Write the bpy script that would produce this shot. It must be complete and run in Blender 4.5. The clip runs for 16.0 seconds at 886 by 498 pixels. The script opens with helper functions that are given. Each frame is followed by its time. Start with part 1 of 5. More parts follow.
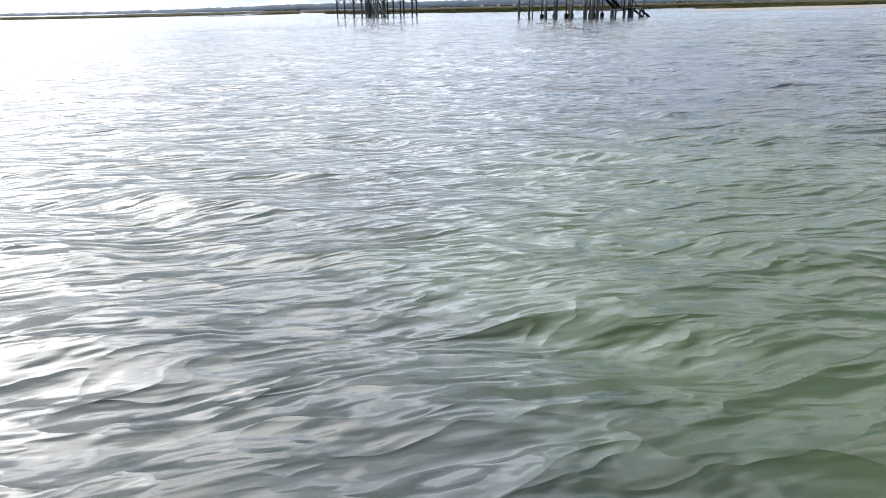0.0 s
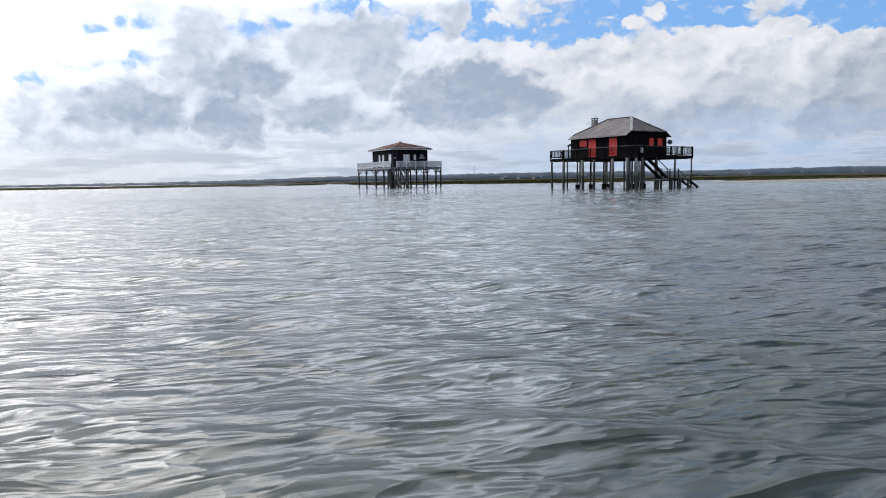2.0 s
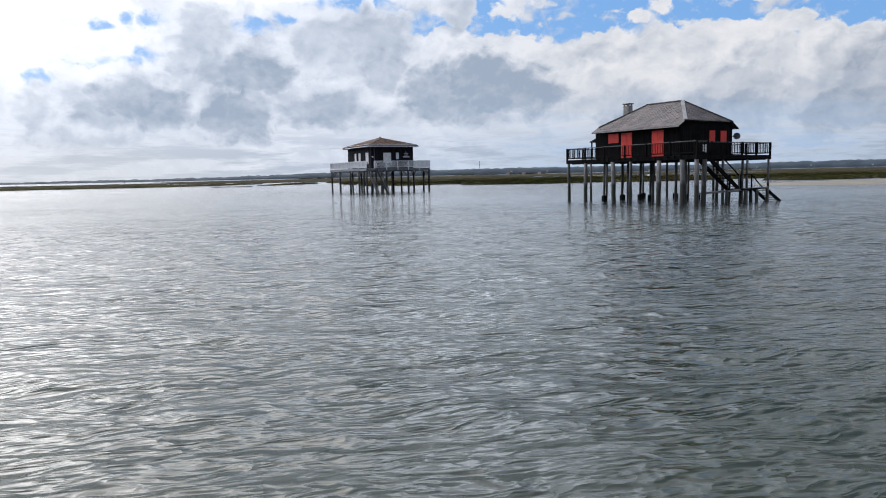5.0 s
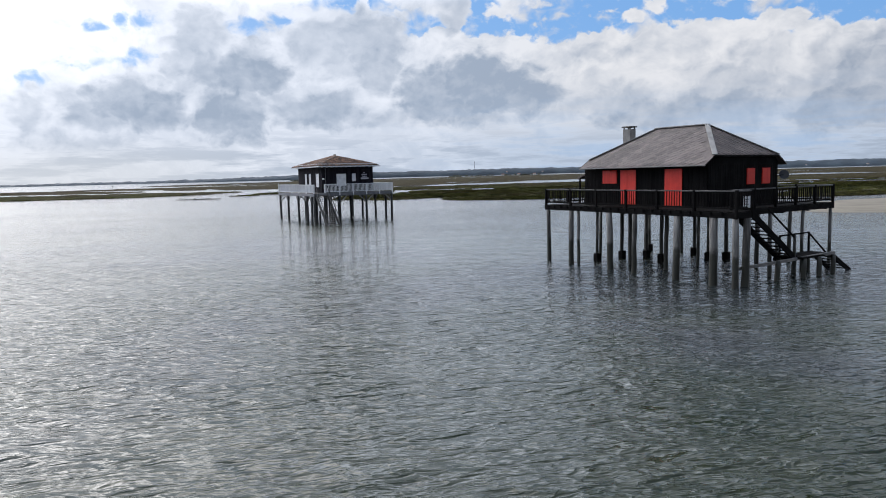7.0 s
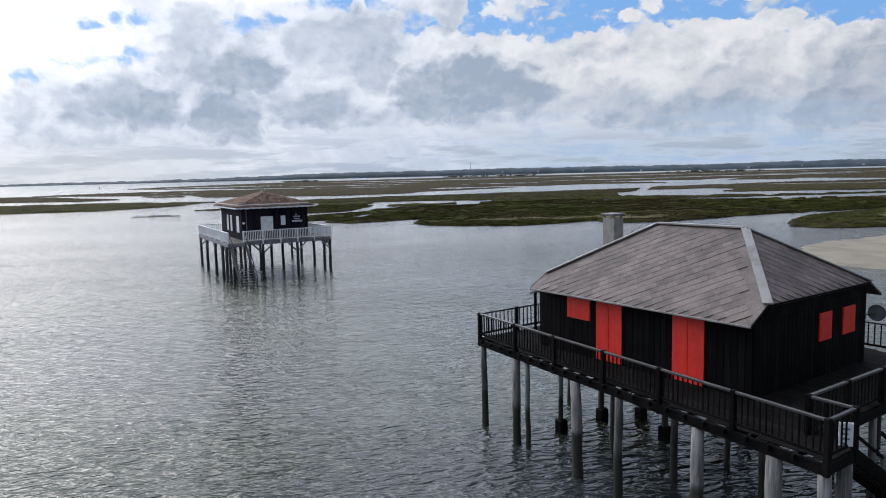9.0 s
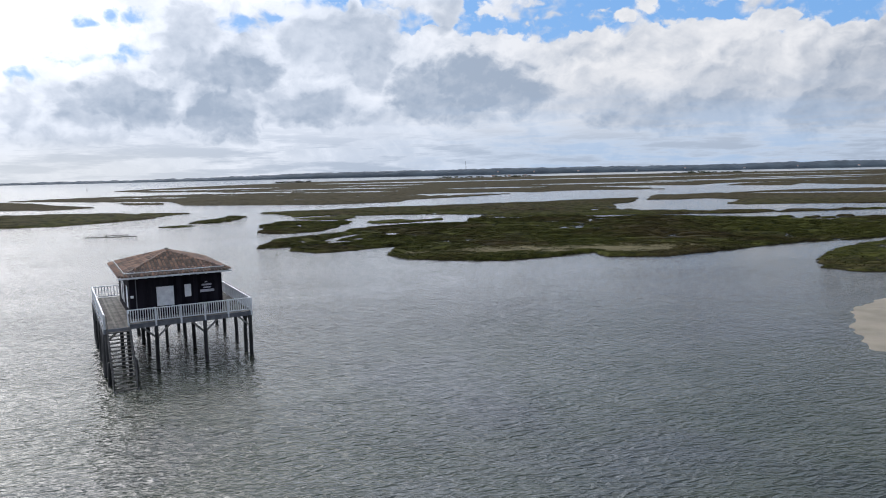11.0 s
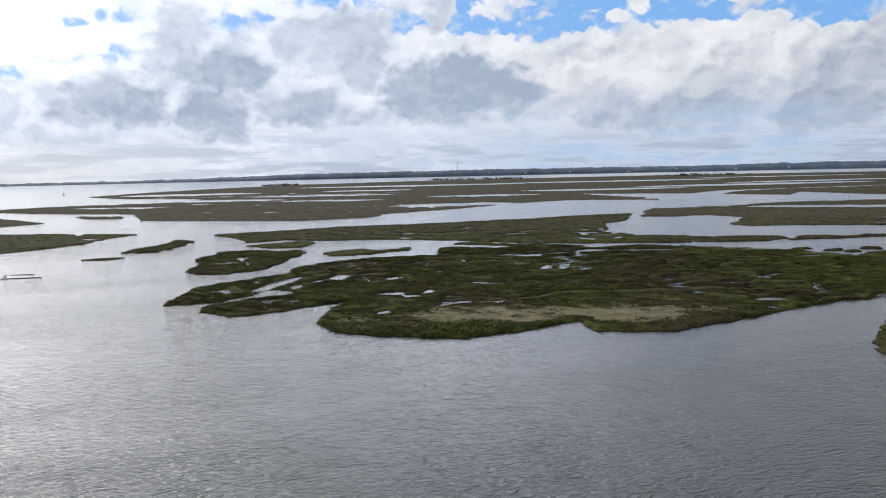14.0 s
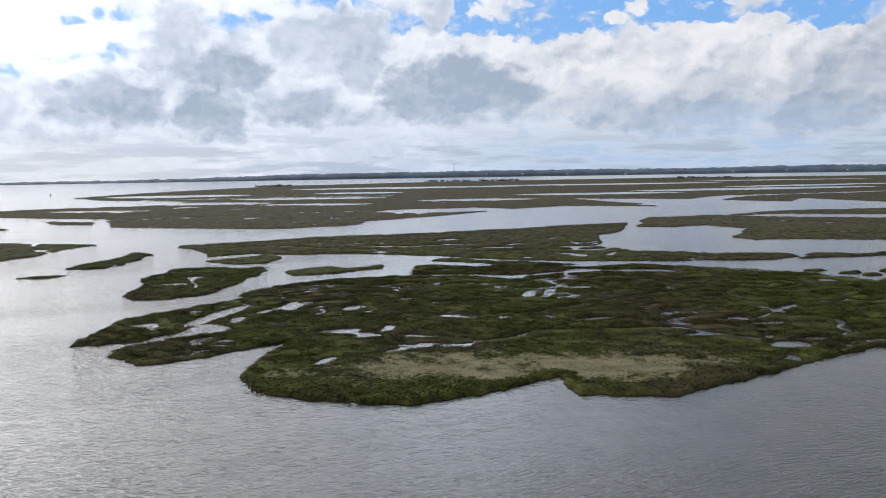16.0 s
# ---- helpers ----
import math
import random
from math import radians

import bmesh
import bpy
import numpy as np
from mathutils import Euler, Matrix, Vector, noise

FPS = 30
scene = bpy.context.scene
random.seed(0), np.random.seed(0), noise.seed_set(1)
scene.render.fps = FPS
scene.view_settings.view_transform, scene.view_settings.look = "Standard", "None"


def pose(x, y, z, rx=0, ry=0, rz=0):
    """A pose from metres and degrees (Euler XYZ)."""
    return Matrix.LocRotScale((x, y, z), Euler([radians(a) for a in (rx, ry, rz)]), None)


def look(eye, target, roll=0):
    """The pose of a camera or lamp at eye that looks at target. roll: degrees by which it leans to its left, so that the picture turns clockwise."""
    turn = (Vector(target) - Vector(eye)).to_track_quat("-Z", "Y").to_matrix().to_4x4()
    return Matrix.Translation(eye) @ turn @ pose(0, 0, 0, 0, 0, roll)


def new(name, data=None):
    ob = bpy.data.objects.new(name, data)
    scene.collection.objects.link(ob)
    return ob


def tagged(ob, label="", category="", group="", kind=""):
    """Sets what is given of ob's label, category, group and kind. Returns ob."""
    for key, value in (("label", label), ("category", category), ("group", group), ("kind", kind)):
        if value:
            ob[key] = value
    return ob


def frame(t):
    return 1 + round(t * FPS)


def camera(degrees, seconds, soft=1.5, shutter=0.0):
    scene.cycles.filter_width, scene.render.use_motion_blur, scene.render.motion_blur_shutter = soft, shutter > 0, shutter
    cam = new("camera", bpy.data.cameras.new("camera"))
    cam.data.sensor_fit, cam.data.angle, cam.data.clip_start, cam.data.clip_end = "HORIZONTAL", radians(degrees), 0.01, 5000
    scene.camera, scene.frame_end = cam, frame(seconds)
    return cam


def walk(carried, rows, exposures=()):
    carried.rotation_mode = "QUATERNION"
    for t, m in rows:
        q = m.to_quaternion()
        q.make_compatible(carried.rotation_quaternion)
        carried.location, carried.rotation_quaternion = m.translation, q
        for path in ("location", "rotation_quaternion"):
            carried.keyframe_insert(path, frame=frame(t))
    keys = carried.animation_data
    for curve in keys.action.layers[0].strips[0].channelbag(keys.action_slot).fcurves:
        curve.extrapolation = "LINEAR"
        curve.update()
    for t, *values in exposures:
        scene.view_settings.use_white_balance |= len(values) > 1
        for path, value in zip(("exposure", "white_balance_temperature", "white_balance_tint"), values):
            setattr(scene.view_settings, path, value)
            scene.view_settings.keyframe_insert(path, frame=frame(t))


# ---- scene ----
# ---- camera and its flight ----
cam = camera(65.0, 16.0, soft=1.0)
walk(cam, [
    (0.0, pose(-9.71, -92.72, 1.54, 90 - 19.18, 1.10, -0.10)),
    (0.3, pose(-9.55, -91.15, 1.43, 90 - 15.14, 1.10, 0.25)),
    (0.6, pose(-9.48, -89.45, 1.33, 90 - 11.12, 1.05, 0.58)),
    (0.9, pose(-9.62, -87.66, 1.22, 90 - 7.27, 0.80, 0.82)),
    (1.0, pose(-9.68, -87.07, 1.20, 90 - 6.08, 0.72, 0.90)),
    (1.1, pose(-9.74, -86.50, 1.20, 90 - 5.62, 0.70, 0.98)),
    (1.5, pose(-9.99, -84.31, 1.22, 90 - 5.53, 0.78, 1.34)),
    (2.0, pose(-10.23, -81.51, 1.22, 90 - 5.66, 0.95, 1.70)),
    (2.5, pose(-10.40, -78.40, 1.17, 90 - 5.72, 0.97, 1.92)),
    (3.0, pose(-10.32, -75.08, 1.16, 90 - 5.81, 0.98, 2.02)),
    (5.5, pose(-7.70, -55.11, 3.02, 90 - 6.06, 1.25, 2.17)),
    (6.0, pose(-7.02, -51.12, 3.72, 90 - 6.04, 1.35, 2.10)),
    (6.5, pose(-6.15, -46.93, 4.49, 90 - 6.03, 1.42, 1.95)),
    (7.0, pose(-5.06, -42.73, 5.35, 90 - 6.03, 1.42, 1.80)),
    (7.5, pose(-3.87, -38.70, 6.33, 90 - 6.05, 1.44, 1.72)),
    (8.0, pose(-2.72, -34.43, 7.43, 90 - 6.06, 1.45, 1.65)),
    (8.5, pose(-1.67, -30.22, 8.54, 90 - 6.09, 1.43, 1.53)),
    (9.0, pose(-0.72, -26.00, 9.63, 90 - 6.10, 1.35, 1.49)),
    (11.5, pose(2.93, -4.20, 15.14, 90 - 6.18, 1.21, 1.05)),
    (12.0, pose(3.80, 0.40, 16.27, 90 - 6.18, 1.22, 0.94)),
    (12.5, pose(4.73, 4.95, 17.26, 90 - 6.17, 1.24, 0.79)),
    (13.0, pose(5.82, 9.58, 18.24, 90 - 6.18, 1.23, 0.66)),
    (13.5, pose(7.05, 14.10, 19.17, 90 - 6.19, 1.22, 0.59)),
    (14.0, pose(8.35, 18.56, 20.07, 90 - 6.18, 1.21, 0.52)),
    (14.5, pose(9.68, 22.93, 20.87, 90 - 6.18, 1.18, 0.43)),
    (15.0, pose(11.02, 27.33, 21.52, 90 - 6.16, 1.10, 0.35)),
    (15.5, pose(12.27, 31.71, 22.00, 90 - 6.15, 1.01, 0.32)),
    (16.0, pose(13.38, 36.04, 22.36, 90 - 6.13, 0.90, 0.31)),
], exposures=[(0.0, 0.78, 6130, 12), (0.5, 0.60, 6130, 12), (1.0, 0.35, 6130, 12), (1.5, 0.15, 6130, 12), (2.0, 0.04, 6130, 12), (3.0, -0.02, 6130, 12), (5.5, -0.06, 6130, 12), (9.0, -0.05, 6130, 12), (11.5, 0.02, 6130, 12), (16.0, 0.05, 6130, 12)])

# ---- light: broken cloud, the sun veiled ahead on the left ----
SUN_AZ, SUN_EL = -44.0, 34.0      # degrees from the +y axis (clockwise positive) and above the horizon


def sky_dir(az, el):
    a, e = radians(az), radians(el)
    return Vector((math.sin(a) * math.cos(e), math.cos(a) * math.cos(e), math.sin(e)))


sun = new("sun", bpy.data.lights.new("sun", "SUN"))
sun.data.energy, sun.data.angle, sun.data.color = 0.6, radians(26), (1.0, 0.95, 0.87)
sun.matrix_world = look((0, 0, 60), Vector((0, 0, 60)) - sky_dir(SUN_AZ, SUN_EL))


class Net:
    """Short hand for node trees."""

    def __init__(self, tree):
        self.t, self.n, self.l = tree, tree.nodes, tree.links
        self.n.clear()

    def add(self, kind, ins=None):
        nd = self.n.new(kind)
        for k, v in (ins or {}).items():
            self.put(nd.inputs[k], v)
        return nd

    def put(self, sock, v):
        if isinstance(v, bpy.types.NodeSocket):
            self.l.new(v, sock)
        else:
            sock.default_value = v

    def math(self, op, a, b=0.0, c=0.0, clamp=False):
        nd = self.n.new("ShaderNodeMath")
        nd.operation, nd.use_clamp = op, clamp
        for i, v in enumerate((a, b, c)):
            self.put(nd.inputs[i], v)
        return nd.outputs[0]

    def vec(self, op, a, b=(0, 0, 0), out=0, scale=None):
        nd = self.n.new("ShaderNodeVectorMath")
        nd.operation = op
        self.put(nd.inputs[0], a)
        self.put(nd.inputs[1], b)
        if scale is not None:
            self.put(nd.inputs["Scale"], scale)
        return nd.outputs[out]

    def noise(self, vec, scale, detail=4.0, rough=0.55, dist=0.0, out="Fac"):
        nd = self.n.new("ShaderNodeTexNoise")
        self.put(nd.inputs["Vector"], vec)
        nd.inputs["Scale"].default_value, nd.inputs["Detail"].default_value = scale, detail
        nd.inputs["Roughness"].default_value, nd.inputs["Distortion"].default_value = rough, dist
        return nd.outputs[out]

    def ramp(self, v, a, b, lo=0.0, hi=1.0, smooth=True):
        nd = self.n.new("ShaderNodeMapRange")
        nd.interpolation_type = "SMOOTHSTEP" if smooth else "LINEAR"
        for k, x in zip(("Value", "From Min", "From Max", "To Min", "To Max"), (v, a, b, lo, hi)):
            self.put(nd.inputs[k], x)
        return nd.outputs[0]

    def mix(self, fac, a, b, blend="MIX"):
        nd = self.n.new("ShaderNodeMix")
        nd.data_type, nd.blend_type = "RGBA", blend
        self.put(nd.inputs[0], fac)
        self.put(nd.inputs[6], a if isinstance(a, bpy.types.NodeSocket) else (*a, 1.0))
        self.put(nd.inputs[7], b if isinstance(b, bpy.types.NodeSocket) else (*b, 1.0))
        return nd.outputs[2]


world = bpy.data.worlds.new("sky")
scene.world = world
world.use_nodes = True
W = Net(world.node_tree)
sky = W.add("ShaderNodeTexSky")
sky.sky_type, sky.sun_disc = "NISHITA", False
sky.sun_elevation, sky.sun_rotation = radians(SUN_EL), radians(SUN_AZ)
way = W.add("ShaderNodeTexCoord").outputs["Generated"]
sep = W.add("ShaderNodeSeparateXYZ", {0: way})
az = W.math("MULTIPLY", W.math("ARCTAN2", sep.outputs[0], sep.outputs[1]), 57.2958)
el = W.math("MULTIPLY", W.math("ARCSINE", sep.outputs[2]), 57.2958)
flat = W.add("ShaderNodeCombineXYZ", {0: az, 1: el}).outputs[0]
stretched = W.vec("MULTIPLY", flat, (1.0, 1.25, 1.0))


def ragged(scale, detail, wide, high):
    n = W.vec("SUBTRACT", W.noise(stretched, scale, detail, 0.6, out="Color"), (0.5, 0.5, 0.5))
    return W.vec("MULTIPLY", n, (wide, high, 0.0))


loose = W.vec("ADD", flat, ragged(0.35, 2.0, 2.2, 1.7))
puff = W.vec("ADD", loose, ragged(1.1, 5.0, 0.9, 0.8))
fine = W.noise(stretched, 0.55, 7.0, 0.60, 0.2)
billow = W.noise(stretched, 0.20, 7.0, 0.62, 0.6)
broad = W.noise(stretched, 0.06, 5.0, 0.6)


def knobs(offset, scale=0.55):
    """Round heads of cumulus at several sizes."""
    nd = W.add("ShaderNodeTexVoronoi", {"Vector": W.vec("ADD", W.vec("MULTIPLY", loose, (0.8, 1.0, 0.0)), offset), "Scale": scale, "Detail": 3.0, "Roughness": 0.55})
    nd.feature = "SMOOTH_F1"
    nd.inputs["Smoothness"].default_value = 0.5
    return nd.outputs["Distance"]


knob = knobs((0.0, 0.0, 0.0))
# how far the edge of a cloud bulges, in degrees
edge = W.math("ADD", W.math("MULTIPLY", W.math("SUBTRACT", 0.95, knob), 0.9), W.math("MULTIPLY", W.math("SUBTRACT", fine, 0.5), 0.55))


def depth_in(a, e, w, h):
    """How deep a direction lies inside a puff round an azimuth and a height in the sky, in degrees."""
    far = W.vec("LENGTH", W.vec("MULTIPLY", W.vec("SUBTRACT", puff, (a, e, 0.0)), (1.0 / w, 1.0 / h, 0.0)), out=1)
    return W.math("MULTIPLY_ADD", W.math("SUBTRACT", 1.0, far), min(w, h), edge)


def larger(a, b):
    return b if a is None else W.math("MAXIMUM", a, b)


dark = inside = white = blue = None


def darken(puffs):
    """Puffs of a cloud seen against the light: azimuth, height, half width, half height, how dull."""
    global dark, inside
    for a, e, w, h, k in puffs:
        d = depth_in(a, e, w, h)
        inside = larger(inside, d)
        dark = larger(dark, W.math("MULTIPLY", W.ramp(d, -0.85, 0.45), k))


def whiten(puffs):
    """Sunlit heads."""
    global white
    for p in puffs:
        white = larger(white, W.ramp(depth_in(*p), -0.08, 0.22))


def clear(puffs):
    """Gaps of blue."""
    global blue
    for p in puffs:
        blue = larger(blue, W.ramp(depth_in(*p), -0.35, 0.35))


# tall boot-shaped heap
darken([(-20.5, 10.7, 2.25, 2.15, 0.55), (-21.4, 8.9, 1.52, 1.89, 0.5), (-19.9, 8.6, 2.03, 1.4, 0.7), (-17.7, 8.4, 2.33, 1.55, 0.8), (-15.7, 8.3, 2.01, 1.36, 0.85), (-16.4, 9.6, 1.12, 0.78, 0.6)])
# round heap under it
darken([(-18.5, 4.8, 2.56, 1.85, 0.9), (-19.6, 5.9, 1.56, 1.15, 0.65), (-17.2, 5.6, 1.48, 1.17, 0.7)])
# long heap low on the left
darken([(-25.7, 6.1, 3.07, 1.76, 0.8), (-27.8, 5.2, 2.01, 1.32, 0.65), (-23.8, 5.1, 2.49, 1.24, 0.8), (-25.5, 7.1, 1.54, 0.98, 0.65), (-30.5, 6.4, 1.5, 0.89, 0.5), (-32.2, 5.0, 0.87, 1.26, 0.5), (-28.5, 3.1, 3.14, 0.52, 0.55)])
# pale heap with a dull flank
darken([(-11.5, 10.6, 2.47, 1.86, 0.45), (-8.7, 11.3, 2.65, 1.74, 0.5), (-7.1, 10.7, 2.54, 1.88, 0.6), (-6.8, 8.8, 1.87, 2.02, 0.65), (-9.3, 9.4, 2.38, 1.61, 0.4)])
# flat base
darken([(-11.8, 5.5, 3.38, 1.38, 0.75), (-14.1, 6.1, 1.66, 1.05, 0.55), (-9.8, 5.0, 1.84, 0.86, 0.6)])
# broad dark heap ahead
darken([(-1.7, 6.5, 4.06, 2.3, 0.85), (1.8, 7.2, 4.06, 2.3, 1.0), (3.9, 6.3, 4.05, 1.49, 0.9), (-6.0, 4.7, 2.01, 0.67, 0.55), (-0.7, 12.7, 1.36, 1.22, 0.5), (-0.1, 5.3, 4.88, 1.08, 0.7)])
# bases under the white ridge
darken([(15.9, 4.3, 4.74, 1.17, 0.75), (20.3, 4.5, 4.97, 1.32, 0.7), (12.5, 5.4, 2.58, 1.27, 0.5), (20.7, 6.0, 3.06, 1.52, 0.5), (22.1, 7.7, 1.85, 1.75, 0.35), (7.6, 5.1, 3.19, 0.94, 0.4), (10.7, 9.1, 1.57, 0.37, 0.35)])
# bank on the far right
darken([(28.0, 4.1, 4.6, 1.55, 0.75), (30.0, 5.9, 3.41, 2.33, 0.6), (27.4, 7.6, 1.79, 1.91, 0.45), (31.4, 8.4, 1.75, 2.06, 0.45), (25.9, 5.1, 2.61, 1.46, 0.55)])
whiten([(-12.6, 7.6, 2.06, 0.79), (-19.6, 6.6, 1.44, 0.64), (-24.0, 6.3, 1.13, 1.11), (-16.8, 9.5, 1.74, 1.04), (-14.3, 10.3, 1.53, 1.05), (-1.9, 9.9, 4.06, 1.63), (-7.1, 12.8, 3.47, 0.59)])
whiten([(2.1, 9.6, 4.06, 1.63), (6.5, 9.0, 5.08, 1.67), (11.4, 9.5, 3.12, 1.65), (15.7, 9.3, 3.25, 1.95), (17.3, 10.1, 2.21, 1.29), (20.0, 9.0, 3.09, 2.16), (21.8, 9.9, 2.2, 1.5), (23.3, 10.5, 1.7, 1.19), (24.6, 10.8, 1.0, 0.83)])
whiten([(26.4, 8.9, 1.93, 1.45), (27.9, 8.3, 2.3, 1.67), (29.0, 9.1, 1.43, 0.94), (31.0, 8.5, 1.96, 1.43), (1.3, 9.8, 2.98, 1.36)])
whiten([(15.0, 12.4, 1.26, 0.84), (13.7, 11.6, 1.4, 0.74), (3.4, 12.5, 1.62, 0.54), (11.0, 12.2, 1.25, 0.43), (8.0, 12.2, 1.33, 0.35), (5.8, 13.1, 1.61, 0.43), (21.9, 12.2, 2.77, 0.2)])
clear([(-25.8, 11.9, 0.52, 0.63), (-23.8, 11.9, 0.86, 0.37), (-24.5, 9.4, 0.67, 0.39), (-28.9, 8.4, 0.54, 0.35), (-27.5, 11.1, 0.55, 0.29), (-31.4, 7.3, 1.18, 0.6), (-25.8, 8.8, 0.79, 0.24)])
clear([(-16.9, 11.7, 1.53, 0.52), (-14.3, 12.3, 1.4, 0.52), (-8.3, 13.3, 3.45, 0.59), (-6.3, 12.9, 1.87, 0.43), (-1.7, 11.5, 2.71, 0.87), (-2.8, 12.3, 1.62, 0.7)])
clear([(7.6, 11.2, 7.98, 1.13), (11.1, 12.7, 6.77, 1.33), (18.0, 11.7, 4.14, 1.8), (27.3, 11.0, 5.05, 1.67), (20.8, 11.0, 1.88, 1.26), (1.3, 12.1, 2.44, 1.63)])
lump = W.noise(stretched, 0.21, 5.0, 0.5)
lump_up = W.noise(W.vec("ADD", stretched, (-0.5, 1.1, 0.0)), 0.21, 5.0, 0.5)
relief = W.math("MULTIPLY", W.math("SUBTRACT", lump_up, lump), 0.9)
heads = W.math("SUBTRACT", knob, knobs((-0.30, 0.50, 0.0)))
relief = W.math("ADD", relief, W.math("MULTIPLY", heads, -0.32))
# low layers drawn out along the horizon
layers = W.noise(W.vec("MULTIPLY", flat, (0.13, 1.0, 1.0)), 0.85, 5.0, 0.62)
toward = W.vec("DOT_PRODUCT", way, tuple(sky_dir(SUN_AZ, SUN_EL)), out=1)
glow = W.math("MAXIMUM", W.math("MULTIPLY", W.ramp(toward, 0.78, 1.0), W.ramp(el, 11.0, 18.0)), W.ramp(toward, 0.82, 1.0, 0.0, 0.35))
front_lit = W.ramp(toward, -0.6, 0.95, 0.0, 1.0)
low = W.ramp(el, 5.5, 1.5)
behind = W.math("ADD", W.math("MULTIPLY", W.ramp(billow, 0.36, 0.64), 0.42), W.math("MULTIPLY", W.ramp(fine, 0.32, 0.68), 0.10))
behind = W.math("ADD", behind, W.math("MULTIPLY", relief, 0.35))
# thin edges towards the light shine
behind = W.math("MULTIPLY", behind, W.ramp(inside, -1.2, -0.2, 1.0, 0.45))
head = W.math("ADD", W.math("MULTIPLY", relief, 0.95), W.ramp(billow, 0.40, 0.66, 0.05, 0.34))
blend = W.add("ShaderNodeMix")
for k, v in ((0, white), (2, behind), (3, head)):
    W.put(blend.inputs[k], v)
heap = W.math("MULTIPLY", dark, W.ramp(fine, 0.28, 0.72, 0.84, 1.10))
heap = W.math("ADD", heap, W.math("MULTIPLY", W.math("MULTIPLY", relief, 0.6), W.ramp(dark, 0.0, 0.4)))
shade = W.math("ADD", heap, W.math("MULTIPLY", blend.outputs[0], W.math("SUBTRACT", 1.0, W.math("MULTIPLY", dark, 0.8))))
shade = W.math("MAXIMUM", shade, W.math("MULTIPLY", low, W.ramp(layers, 0.40, 0.60, 0.02, 0.80)))
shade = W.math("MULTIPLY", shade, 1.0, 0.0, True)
lit = W.mix(front_lit, (4.6, 4.9, 5.4), (9.2, 9.5, 9.9))
# extra brightness only above the camera's view, added to light the water
lit = W.mix(W.math("MULTIPLY", W.ramp(toward, 0.42, 0.93), W.ramp(el, 13.0, 18.0)), lit, (46.0, 48.0, 51.0))
lit = W.mix(W.math("MULTIPLY", W.ramp(az, -12.0, 14.0), W.ramp(el, 16.0, 12.0)), lit, (8.6, 8.5, 8.3))
lit = W.mix(glow, lit, (44.0, 42.0, 39.0))
# glow round the sun, likewise kept above the camera's view
veiled_sun = W.math("MULTIPLY", W.ramp(toward, 0.84, 1.0), W.ramp(el, 13.0, 20.0))
lit = W.mix(veiled_sun, lit, (66.0, 63.5, 60.0))
dull = W.mix(front_lit, (2.0, 2.3, 2.8), (4.0, 4.7, 5.6))
dull = W.mix(W.math("MULTIPLY", W.ramp(toward, 0.36, 0.93), W.ramp(el, 13.0, 18.0)), dull, (22.0, 23.5, 25.5))
dull = W.mix(glow, dull, (16.0, 16.0, 16.0))
dull = W.mix(veiled_sun, dull, (26.0, 26.0, 26.0))
cloud = W.mix(shade, lit, dull)
blue = W.math("MULTIPLY", blue, W.math("SUBTRACT", 1.0, W.math("MAXIMUM", white, W.ramp(inside, -0.3, 0.1))))
gap = W.math("MULTIPLY", W.math("MAXIMUM", blue, W.math("MULTIPLY", W.ramp(broad, 0.50, 0.38), W.ramp(el, 14.0, 20.0))), W.ramp(fine, 0.70, 0.52, 0.45, 1.0), 0.0, True)
hazy = W.mix(0.7, sky.outputs[0], (2.0, 4.6, 8.8))
heaven = W.mix(gap, cloud, hazy)
# blue-grey veil low on the right, away from the sun
veil = W.math("MULTIPLY", W.ramp(el, 7.5, 0.8), W.ramp(az, -14.0, 12.0, 0.0, 0.85))
veil = W.math("MULTIPLY", veil, W.ramp(layers, 0.36, 0.62, 1.0, 0.25))
heaven = W.mix(veil, heaven, (3.9, 5.3, 7.1))
warm = W.math("MULTIPLY", W.ramp(el, 4.0, 0.5), W.ramp(az, -8.0, -30.0, 0.0, 0.55))
heaven = W.mix(warm, heaven, (8.0, 8.0, 7.7))
# the lower half of the sphere is as dull as the sea
heaven = W.mix(W.ramp(el, -0.2, -1.2), heaven, (2.2, 2.4, 2.5))
back = W.add("ShaderNodeBackground", {"Color": heaven, "Strength": 0.1})
W.l.new(back.outputs[0], W.add("ShaderNodeOutputWorld").inputs[0])

# ---- materials ----


def material(name, build):
    m = bpy.data.materials.new(name)
    m.use_nodes = True
    t = Net(m.node_tree)
    out = t.add("ShaderNodeOutputMaterial")
    b = t.add("ShaderNodeBsdfPrincipled")
    t.l.new(b.outputs[0], out.inputs[0])
    build(t, b)
    return m


def coord(t, scale=(1, 1, 1), which="Object"):
    return t.vec("MULTIPLY", t.add("ShaderNodeTexCoord").outputs[which], scale)


def world_pos(t):
    return t.add("ShaderNodeNewGeometry").outputs["Position"]


def bump(t, b, height, strength=0.4, dist=0.02):
    bm = t.add("ShaderNodeBump", {"Height": height, "Strength": strength, "Distance": dist})
    t.put(b.inputs["Normal"], bm.outputs[0])


